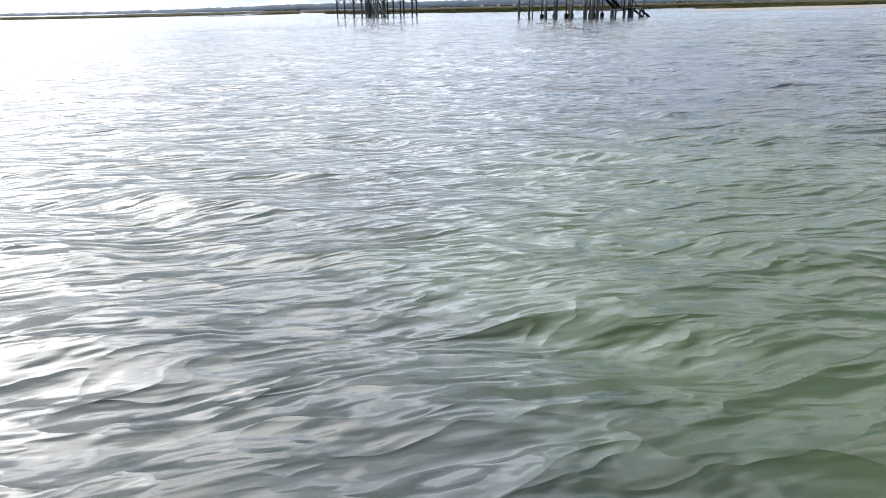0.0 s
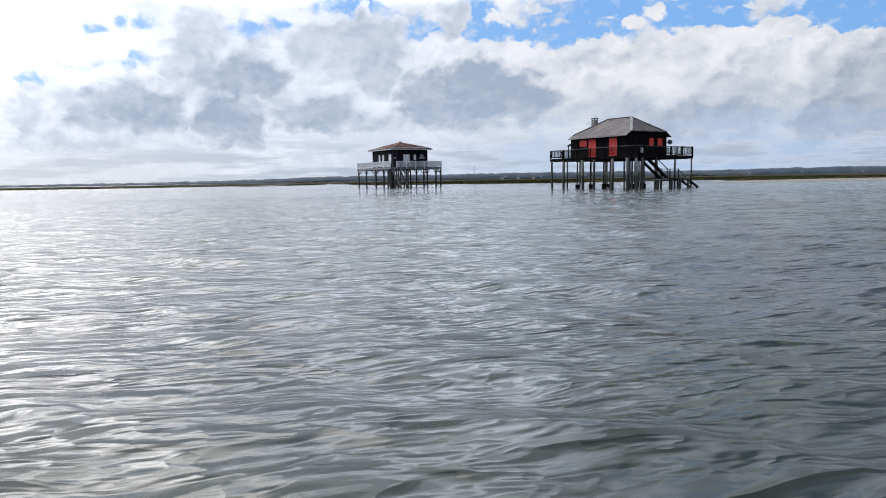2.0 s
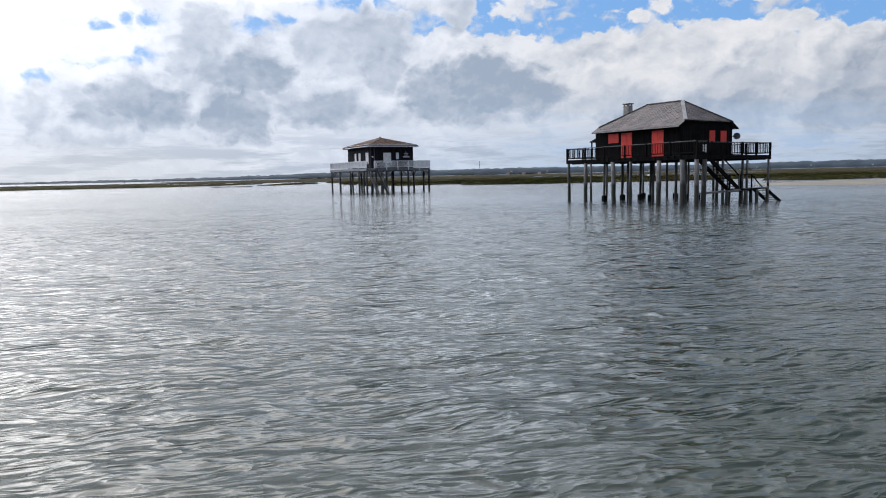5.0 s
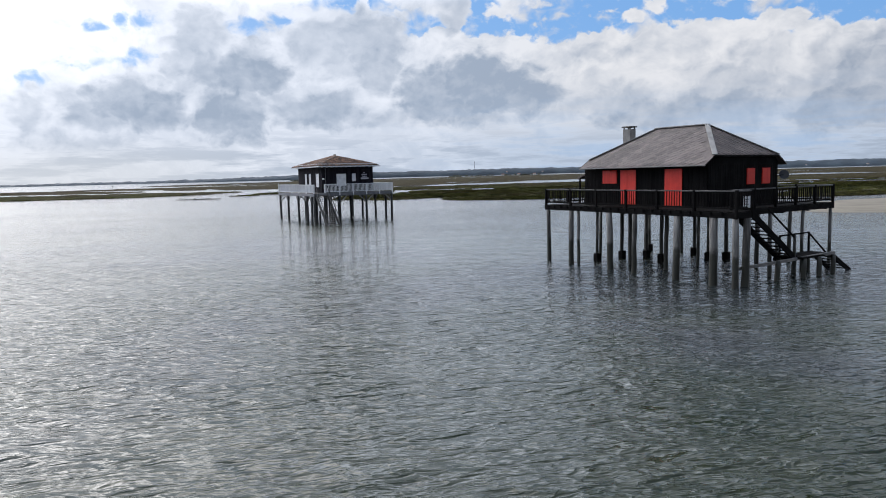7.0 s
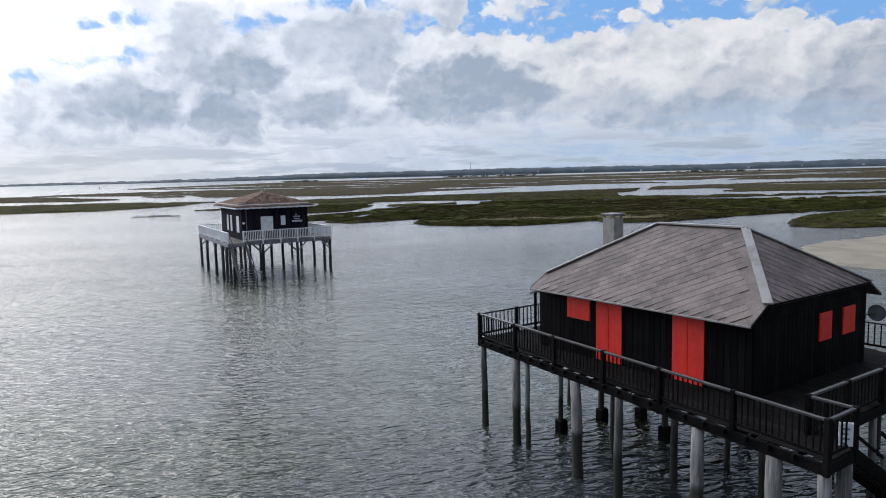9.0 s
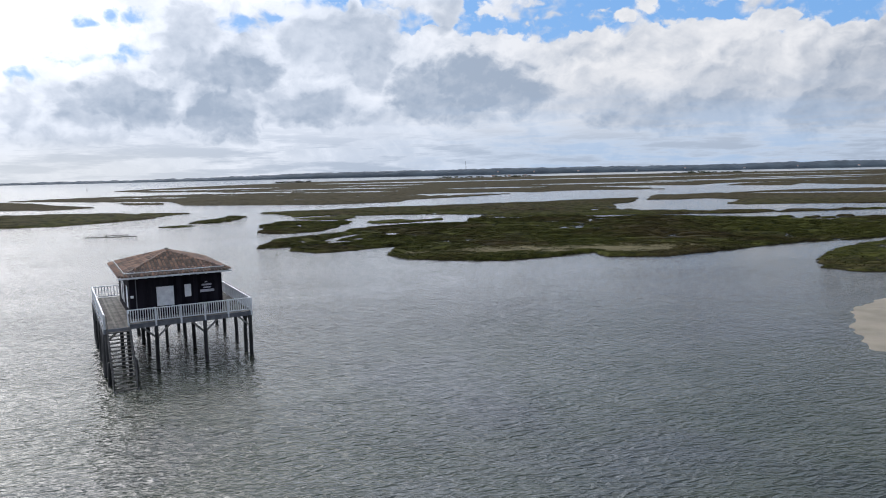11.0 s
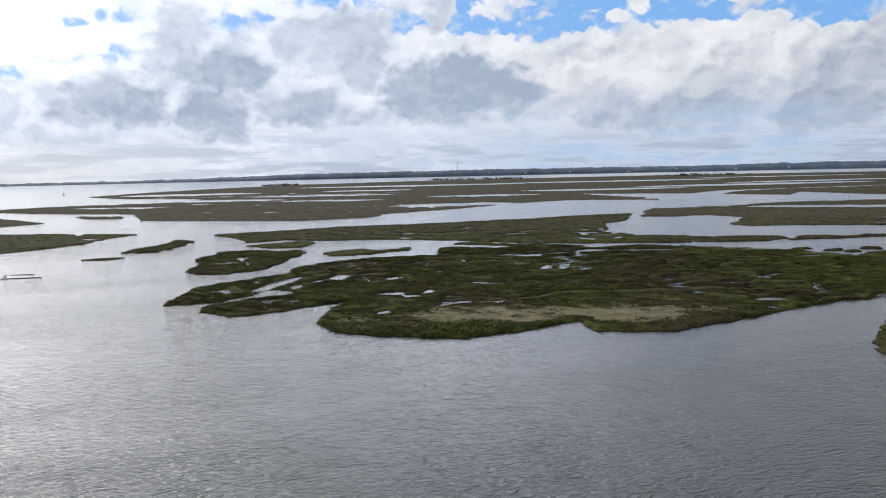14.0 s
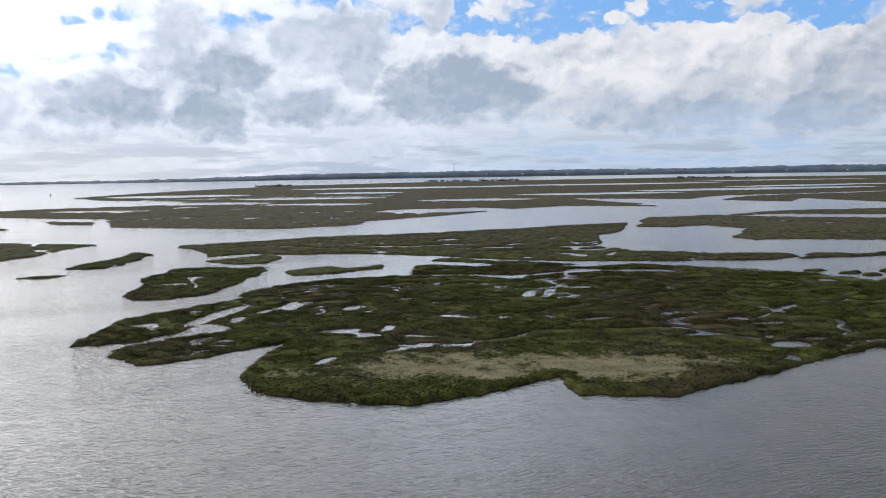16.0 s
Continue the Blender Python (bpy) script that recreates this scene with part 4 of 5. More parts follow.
def boards(parent, a, b, z0, z1, out, mat, holes=(), width=0.21, thick=0.03):
    """Upright boards over a wall from a to b; holes (from, to, low, high) along it stay free."""
    a, b = Vector((*a, 0)), Vector((*b, 0))
    n = (b - a).normalized()
    o = Vector((*out, 0))
    length = (b - a).length
    k = round(length / width)
    w = length / k
    m = Matrix((n, o, Vector((0, 0, 1)))).transposed().to_4x4()
    shapes = {}
    for i in range(k):
        s = (i + 0.5) * w
        spans = [(z0, z1)]
        for h0, h1, lo, hi in holes:
            if h0 - 0.02 < s < h1 + 0.02:
                spans = [(z0, lo), (hi, z1)]
        for lo, hi in spans:
            if hi - lo < 0.04:
                continue
            key = round(hi - lo, 3)
            if key not in shapes:
                me = bpy.data.meshes.new("board")
                bm = block((-w / 2 + 0.006, 0, 0), (w / 2 - 0.006, thick, key), 0.006)
                bm.to_mesh(me)
                bm.free()
                shapes[key] = me
            at = m.copy()
            at.translation = a + n * s + Vector((0, 0, lo))
            placed("board", shapes[key], mat, parent, at=at)


def shutter(name, parent, a, b, z0, z1, out, mat, label, leaves=1, planks=4):
    """A boarded door or shutter, standing proud of its wall."""
    a, b, o = Vector((*a, 0)), Vector((*b, 0)), Vector((*out, 0))
    n = (b - a).normalized()
    length = (b - a).length
    m = Matrix((n, o, Vector((0, 0, 1)))).transposed().to_4x4()
    m.translation = a + Vector((0, 0, z0))
    leaf = part(name, block((0, 0.035, 0), (length, 0.055, z1 - z0), 0.0, m), mat, parent, label)
    k = planks * leaves
    w = length / k
    me = bpy.data.meshes.new("plank")
    bm = block((0.005, 0.055, 0), (w - 0.005, 0.078, z1 - z0 - 0.01), 0.005)
    bm.to_mesh(me)
    bm.free()
    for i in range(k):
        placed("plank", me, mat, leaf, at=m @ Matrix.Translation((i * w + (0.012 if leaves > 1 and i >= planks else 0), 0, 0.005)))
    return leaf


def slope_tiles(parent, corners, size, mat, thick=0.018, limit=300, diamond=True):
    """Lozenge slates laid over a roof slope with straight edges: corners are eave a, eave b, top b, top a."""
    p = [Vector(c) for c in corners]
    x = (p[1] - p[0]).normalized()
    nrm = x.cross(p[3] - p[0]).normalized()
    y = nrm.cross(x)
    flatp = [((c - p[0]).dot(x), (c - p[0]).dot(y)) for c in p]
    lo, hi = min(f[0] for f in flatp), max(f[0] for f in flatp)
    high = max(f[1] for f in flatp)

    def within(u, v):
        sign = []
        for (x0, y0), (x1, y1) in zip(flatp, flatp[1:] + flatp[:1]):
            ln = math.hypot(x1 - x0, y1 - y0)
            if ln > 1e-6:
                sign.append(((x1 - x0) * (v - y0) - (y1 - y0) * (u - x0)) / ln)
        return min(sign)
    me = bpy.data.meshes.new("shingle")
    bm = bmesh.new()
    s = size / 2
    lower = [bm.verts.new(q) for q in ((0, -s * 1.08, thick), (s, 0, thick * 0.55), (0, s * 1.06, 0.002), (-s, 0, thick * 0.55))]
    base = [bm.verts.new((v.co.x, v.co.y, -0.004)) for v in lower]
    bm.faces.new(lower)
    for i in range(4):
        bm.faces.new((base[i], base[(i + 1) % 4], lower[(i + 1) % 4], lower[i]))
    bm.to_mesh(me)
    bm.free()
    m = Matrix((x, y, nrm)).transposed().to_4x4()
    rng = random.Random(5)
    spots = []
    row, v = 0, 0.0
    while v < high:
        u = lo + (s if row % 2 else 0)
        while u < hi:
            if within(u, v) > s * 0.62:
                spots.append((u, v))
            u += size
        v += s
        row += 1
    for i, (u, v) in enumerate(spots[:limit]):
        at = m @ Matrix.Rotation(rng.uniform(-0.015, 0.015), 4, "Z")
        at.translation = p[0] + x * u + y * v + nrm * (0.006 + rng.uniform(0, 0.006))
        placed("shingle", me, mat, parent, at=at)
    if len(spots) > limit:
        bm = bmesh.new()
        for u, v in spots[limit:]:
            c = p[0] + x * u + y * v + nrm * 0.008
            vs = [bm.verts.new(c + x * a + y * b + nrm * h) for a, b, h in ((0, -s * 1.08, thick), (s, 0, thick * 0.55), (0, s * 1.06, 0.002), (-s, 0, thick * 0.55))]
            bm.faces.new(vs)
        tagged(part("shingles", bm, mat, parent), kind="stuff")


def slab(corners, thick, down=True):
    """A flat plate of any outline, given thickness straight down."""
    bm = bmesh.new()
    top = [bm.verts.new(c) for c in corners]
    low = [bm.verts.new((c[0], c[1], c[2] - thick)) for c in corners]
    bm.faces.new(top)
    bm.faces.new(list(reversed(low)))
    for i in range(len(top)):
        j = (i + 1) % len(top)
        bm.faces.new((top[j], top[i], low[i], low[j]))
    bmesh.ops.recalc_face_normals(bm, faces=list(bm.faces))
    return bm


def black_hut():
    hut = thing("stilt_house", HUT_AT, "black tarred wooden house with red shutters on tall stilts", "stilt house", "stilt houses")
    U0, U1, V0, V1, EAVE = 2.22, 10.42, 1.05, 7.35, 5.52
    # piles: place, half width, how high
    big = [(0.12, 0.05), (2.3, -0.2), (5.5, -0.55), (7.4, -0.75), (10.2, -1.0), (12.35, -1.25), (13.5, -1.35), (13.5, -0.45)]
    thin = [(2.85, -0.2), (0.2, 4.6), (0.2, 9.1), (2.4, 1.9), (4.9, 1.9), (2.5, 4.0), (3.9, 3.0), (3.4, 5.2), (5.2, 4.3), (7.9, 4.0), (6.7, 6.7), (7.4, 7.4), (1.2, 8.2), (2.9, 9.3),
            (4.6, 8.3), (5.2, 9.2), (7.6, 9.2), (10.2, 9.2), (12.62, 8.78), (10.2, 2.0), (10.4, 5.6), (12.6, 6.0), (12.6, 3.0), (7.6, 1.6)]
    for i, (x, y) in enumerate(big):
        q = placed("stilt", None_mesh(post_mesh(0.125 + 0.022 * (i % 3) + (0.02 if i > 3 else 0), DECK - 0.3, i)), M["pile"], hut, "thick weathered stilt with a dark wet foot" if i == 0 else "", Matrix.Translation((x, y, 0)))
    for i, (x, y) in enumerate(thin):
        q = placed("stilt", None_mesh(post_mesh(0.088 + 0.012 * (i % 3), DECK - 0.25, 40 + i)), M["pile"], hut, "", Matrix.Translation((x, y, 0)))
        if i in (3, 5, 7, 8, 10, 11, 12, 14):
            part("footing", block((-0.19, -0.19, -0.6), (0.19, 0.19, 0.46), 0.05), M["blackwood"], q, "dark concrete footing round the pile")
    # deck: bearers, joists, boards
    front = lambda u: -0.107 * u
    part("edge_beam", beam((-0.05, front(0) - 0.02, DECK - 0.17), (13.6, front(13.6) - 0.02, DECK - 0.17), 0.08, 0.26), M["blackwood"], hut)
    part("edge_beam", beam((-0.05, 0, DECK - 0.17), (-0.05, 9.3, DECK - 0.17), 0.08, 0.26), M["blackwood"], hut)
    part("edge_beam", beam((-0.05, 9.3, DECK - 0.17), (12.72, 8.9, DECK - 0.17), 0.08, 0.26), M["blackwood"], hut)
    part("edge_beam", beam((12.62, -0.2, DECK - 0.17), (12.72, 8.9, DECK - 0.17), 0.08, 0.26), M["blackwood"], hut)
    part("edge_beam", beam((13.6, front(13.6), DECK - 0.17), (13.6, -0.2, DECK - 0.17), 0.08, 0.26), M["blackwood"], hut)
    for v in (0.6, 2.0, 4.2, 6.6, 8.4):
        part("bearer", beam((0.0, v, DECK - 0.26), (12.6, v, DECK - 0.26), 0.16, 0.2), M["blackwood"], hut)
    for i in range(22):
        u = 0.3 + i * 0.6
        part("joist", beam((u, front(u) - 0.16, DECK - 0.10), (u, 9.2 - 0.031 * u if u < 12.5 else -0.25, DECK - 0.10), 0.07, 0.13), M["blackwood"], hut)
    deck = part("deck", block((2.0, 0.95, DECK - 0.035), (10.5, 7.6, DECK - 0.01)), M["darkdeck"], hut, "dark weathered deck boards")
    v = -1.42
    while v < 9.3:
        u0 = 0.0 if v > -0.02 else -v / 0.107
        u1 = 13.6 if v < -0.2 else 12.62 + 0.014 * v
        if V0 < v + 0.07 < V1:
            part("plank", block((u0, v, DECK - 0.03), (U0, v + 0.135, DECK), 0.005), M["darkdeck"], deck)
            part("plank", block((U1, v, DECK - 0.03), (u1, v + 0.135, DECK), 0.005), M["darkdeck"], deck)
        else:
            u1 = min(u1, (9.2 - v) / 0.032) if v > 8.75 else u1
            part("plank", block((u0, v, DECK - 0.03), (u1, v + 0.135, DECK), 0.005), M["darkdeck"], deck)
        v += 0.145
    # walls
    holes_s = [(1.54, 2.58, 4.66, 5.40), (2.85, 3.92, 3.46, 5.40), (5.82, 6.88, 3.46, 5.40)]
    for name, a, b, out, holes in (("wall_front", (U0, V0), (U1, V0), (0, -1), holes_s), ("wall_side", (U1, V0), (U1, V1), (1, 0), []),
                                   ("wall_rear", (U1, V1), (U0, V1), (0, 1), []), ("wall_side", (U0, V1), (U0, V0), (-1, 0), [])):
        n = (Vector(b) - Vector(a)).normalized()
        ia, ib, o = Vector(a), Vector(b), Vector(out)
        core = [(ia - o * 0.12), ib - o * 0.12, ib, ia]
        w = part(name, slab([(c.x, c.y, EAVE + 0.1) for c in core], EAVE + 0.1 - DECK + 0.02), M["tar"], hut, "black tarred board wall")
        boards(w, a, b, DECK + 0.02, EAVE + 0.06, out, M["tar"], holes)
    shutter("shutter", hut, (3.64, V0), (4.68, V0), 4.66, 5.40, (0, -1), M["red"], "bright red boarded shutter", 1, 2)
    shutter("door", hut, (4.95, V0), (6.02, V0), 3.46, 5.40, (0, -1), M["red"], "bright red double door", 2, 1)
    shutter("door", hut, (7.92, V0), (8.98, V0), 3.46, 5.40, (0, -1), M["red"], "bright red double door", 2, 1)
    for a, b in ((4.38, 5.10), (5.80, 6.55)):
        shutter("shutter", hut, (U1, a), (U1, b), 4.50, 5.34, (1, 0), M["red"], "bright red boarded shutter", 1, 1)
    # half-hipped roof
    ea, eb, r0, r1, vr = 2.28, 10.66, 4.87, 8.20, 4.20
    vf, vb, ez, rz = 0.52, 7.88, 5.56, 7.74
    k = (rz - ez) / (vr - vf)
    hz = 6.02
    vh = vf + (hz - ez) / k
    vh2 = 2 * vr - vh
    F = [(ea, vf, ez), (eb, vf, ez), (eb, vh, hz), (r1, vr, rz), (r0, vr, rz), (ea, vh, hz)]
    B = [(eb, vb, ez), (ea, vb, ez), (ea, vh2, hz), (r0, vr, rz), (r1, vr, rz), (eb, vh2, hz)]
    E = [(eb, vh, hz), (eb, vh2, hz), (r1, vr, rz)]
    Wd = [(ea, vh2, hz), (ea, vh, hz), (r0, vr, rz)]
    rf = part("roof_slope", slab(F, 0.07), M["slate"], hut, "grey-brown lozenge slates on the front slope")
    rb = part("roof_slope", slab(B, 0.07), M["slate"], hut)
    re = part("roof_slope", slab(E, 0.07), M["slate"], hut, "grey slates on the hipped end")
    rw = part("roof_slope", slab(Wd, 0.07), M["slate"], hut)
    slope_tiles(rf, [F[0], F[1], F[3], F[4]], 0.40, M["slate"])
    slope_tiles(re, [E[0], E[1], E[2], E[2]], 0.40, M["slate"])
    for a, b in ((E[0], E[2]), (E[1], E[2]), (Wd[0], Wd[2]), (Wd[1], Wd[2])):
        part("hip_cap", beam(Vector(a) + Vector((0, 0, 0.03)), Vector(b) + Vector((0, 0, 0.03)), 0.26, 0.05), M["zinc"], hut, "pale zinc strip along the hip")
    part("ridge_cap", beam((r0, vr, rz + 0.03), (r1, vr, rz + 0.03), 0.22, 0.06), M["zinc"], hut, "pale zinc ridge")
    for a, b in ((F[0], F[1]), (F[1], F[2]), (E[0], E[1]), (B[0], B[1]), (F[0], F[5])):
        part("verge_board", beam(Vector(a) - Vector((0, 0, 0.03)), Vector(b) - Vector((0, 0, 0.03)), 0.05, 0.055), M["zinc"] if a[2] == b[2] == ez else M["blackwood"], hut)
    for u, s in ((U1, 1), (U0, -1)):
        part("gable_infill", slab([(u - 0.05 * s, V0, EAVE), (u - 0.05 * s, V1, EAVE), (u + 0.03 * s, V1, EAVE), (u + 0.03 * s, V0, EAVE)], 0.02), M["tar"], hut)
        bm = bmesh.new()
        pts = [(V0, EAVE), (V1, EAVE), (V1, ez + 0.08), (vh2, hz - 0.08), (vh, hz - 0.08), (V0, ez + 0.08)]
        f1 = [bm.verts.new((u + 0.025 * s, p, q)) for p, q in pts]
        f2 = [bm.verts.new((u - 0.1 * s, p, q)) for p, q in pts]
        bm.faces.new(f1)
        bm.faces.new(list(reversed(f2)))
        for i in range(6):
            bm.faces.new((f1[i], f2[i], f2[(i + 1) % 6], f1[(i + 1) % 6]))
        bmesh.ops.recalc_face_normals(bm, faces=list(bm.faces))
        part("gable", bm, M["tar"], hut, "black boarded gable under the half hip")
    part("side_canopy", slab([(U0, 2.2, 5.62), (0.42, 2.2, 4.97), (0.42, 6.8, 4.97), (U0, 6.8, 5.62)], 0.07), M["slate"], hut, "low slate canopy over the side deck")
    for v in (2.35, 6.65):
        part("canopy_post", beam((0.55, v, DECK), (0.55, v, 4.96), 0.09, 0.09, up=(1, 0, 0)), M["blackwood"], hut)
    # chimney
    stack = part("chimney", block((2.48, 4.05, 5.6), (3.04, 4.57, 7.86), 0.02), M["chimney"], hut, "square pale rendered chimney")
    part("cap", block((2.42, 3.99, 7.96), (3.10, 4.63, 8.04), 0.015), M["chimney"], stack)
    for x, y in ((2.50, 4.07), (2.95, 4.07), (2.50, 4.48), (2.95, 4.48)):
        part("cap_leg", block((x, y, 7.85), (x + 0.07, y + 0.07, 7.99), 0.005), M["chimney"], stack)
    # dish on the corner
    bm = bmesh.new()
    ring0 = bm.verts.new((0, 0, -0.07))
    prev = None
    for j in range(1, 5):
        ring = [bm.verts.new((0.066 * j * math.cos(a), 0.066 * j * math.sin(a), -0.07 + 0.0044 * j * j)) for a in (2 * math.pi * i / 20 for i in range(20))]
        for i in range(20):
            if prev:
                bm.faces.new((prev[i], prev[(i + 1) % 20], ring[(i + 1) % 20], ring[i]))
            else:
                bm.faces.new((ring0, ring[(i + 1) % 20], ring[i]))
        prev = ring
    bmesh.ops.solidify(bm, geom=list(bm.faces), thickness=0.012)
    bm.transform(Matrix.Translation((U1 + 0.22, V1 + 0.3, 4.95)) @ Euler((radians(75), 0, radians(40))).to_matrix().to_4x4())
    dish = part("satellite_dish", bm, M["greypaint"], hut, "grey round satellite dish on the corner")
    part("bracket", beam((U1 - 0.02, V1 - 0.05, 4.9), (U1 + 0.2, V1 + 0.28, 4.93), 0.04, 0.04), M["dark"], dish)
    # railings
    top, foot = 4.34, 3.58
    # handrails get a lighter grey: the highlight on top is put into the colour
    railing(hut, (0, 0), (13.6, front(13.6)), top, foot, [0, 0.17, 0.33, 0.5, 0.66, 0.83, 1.0], M["blackwood"], gap=0.16, cap=M["dark"])
    railing(hut, (0, 0), (0, 9.25), top, foot, [0.2, 0.4, 0.6, 0.8, 1.0], M["blackwood"], gap=0.2, cap=M["dark"])
    railing(hut, (0, 9.25), (12.68, 8.86), top, foot, [0.17, 0.34, 0.5, 0.67, 0.84, 1.0], M["blackwood"], gap=0.2, cap=M["dark"])
    railing(hut, (12.55, -0.2), (12.68, 8.86), top, foot, [0, 0.2, 0.4, 0.6, 0.8], M["blackwood"], gap=0.18, cap=M["dark"])
    railing(hut, (13.6, front(13.6)), (13.6, -0.25), top, foot, [1.0], M["blackwood"], gap=0.18, cap=M["dark"])
    railing(hut, (12.55, -0.2), (13.6, -0.25), top, foot, [], M["blackwood"], gap=0.2, cap=M["dark"])
    # notice on the corner post
    bm = slab([(13.46, -0.70, 4.10), (13.68, -0.52, 4.10), (13.70, -0.55, 4.10), (13.48, -0.73, 4.10)], 0.52)
    bd = part("notice_board", bm, M["white"], hut, "small white notice board on the corner post")
    for j, w in enumerate((0.18, 0.15, 0.18, 0.12)):
        part("text_bar", slab([(13.51, -0.708, 3.98 - 0.11 * j), (13.51 + 0.77 * w, -0.708 + 0.635 * w, 3.98 - 0.11 * j), (13.514 + 0.77 * w, -0.714 + 0.635 * w, 3.98 - 0.11 * j), (13.514, -0.714, 3.98 - 0.11 * j)], 0.035), M["greypaint"], bd)
    # stair along the side, down to a landing
    n = 11
    for i in range(n):
        z = DECK - (i + 1) * (DECK - 0.98) / (n + 1)
        v = -0.15 + (i + 0.5) * 3.6 / n
        part("tread", block((12.72, v - 0.16, z - 0.04), (13.58, v + 0.14, z), 0.006), M["darkdeck"], hut)
    for u in (12.70, 13.60):
        part("stringer", beam((u, -0.25, DECK - 0.14), (u, 3.55, 0.92), 0.07, 0.30), M["blackwood"], hut)
        part("stair_rail", beam((u, 1.0, 3.50), (u, 3.45, 1.95), 0.06, 0.08), M["blackwood"], hut)
        part("stair_post", beam((u, 3.45, 0.9), (u, 3.45, 2.05), 0.10, 0.10, up=(1, 0, 0)), M["pile"], hut)
    land_ = part("landing", block((12.75, 3.4, 0.93), (14.05, 6.35, 0.99), 0.01), M["blackwood"], hut, "dark low landing stage")
    for i in range(9):
        part("plank", block((12.75 + i * 0.145, 3.4, 0.99), (12.88 + i * 0.145, 6.35, 1.02), 0.005), M["darkdeck"], land_)
    part("guard_beam", beam((13.2, -0.9, 0.78), (14.1, 6.3, 1.04), 0.10, 0.14), M["zinc"], hut, "pale bleached guard beam")
    part("guard_beam", beam((12.6, 3.4, 0.82), (12.75, 6.4, 0.86), 0.10, 0.16), M["blackwood"], hut)
    for i, (x, y) in enumerate(((13.6, 2.0), (12.8, 3.5), (14.0, 3.6), (14.05, 4.9), (14.1, 6.2), (12.8, 6.2), (12.8, 4.9), (13.2, -0.85))):
        placed("stilt", None_mesh(post_mesh(0.12, 0.95, 90 + i)), M["pile"], hut, "", Matrix.Translation((x, y, 0)))
    for y in (3.55, 4.9, 6.3):
        part("landing_post", beam((12.8, y, 0.95), (12.8, y, 2.0), 0.09, 0.09, up=(1, 0, 0)), M["blackwood"], hut)
    part("landing_rail", beam((12.8, 3.5, 1.98), (12.8, 6.35, 1.98), 0.07, 0.07), M["blackwood"], hut)
    part("landing_brace", beam((12.8, 6.3, 1.95), (13.0, 7.65, 0.85), 0.07, 0.07), M["blackwood"], hut)
    for u in (12.95, 13.95):
        part("stringer", beam((u, 6.3, 0.92), (u, 8.6, -0.25), 0.08, 0.24), M["blackwood"], hut)
    for i in range(6):
        part("tread", block((12.95, 6.45 + 0.36 * i, 0.76 - 0.18 * i), (13.95, 6.71 + 0.36 * i, 0.80 - 0.18 * i), 0.005), M["blackwood"], hut)
    return hut


def None_mesh(bm):
    """Mesh data from a bmesh."""
    me = bpy.data.meshes.new("stilt")
    bm.to_mesh(me)
    bm.free()
    return me


black_hut()

# ---- the tiled hut with the white railing ----
HUT2_AT = pose(-14.25, 44.93, 0, 0, 0, 30.6)


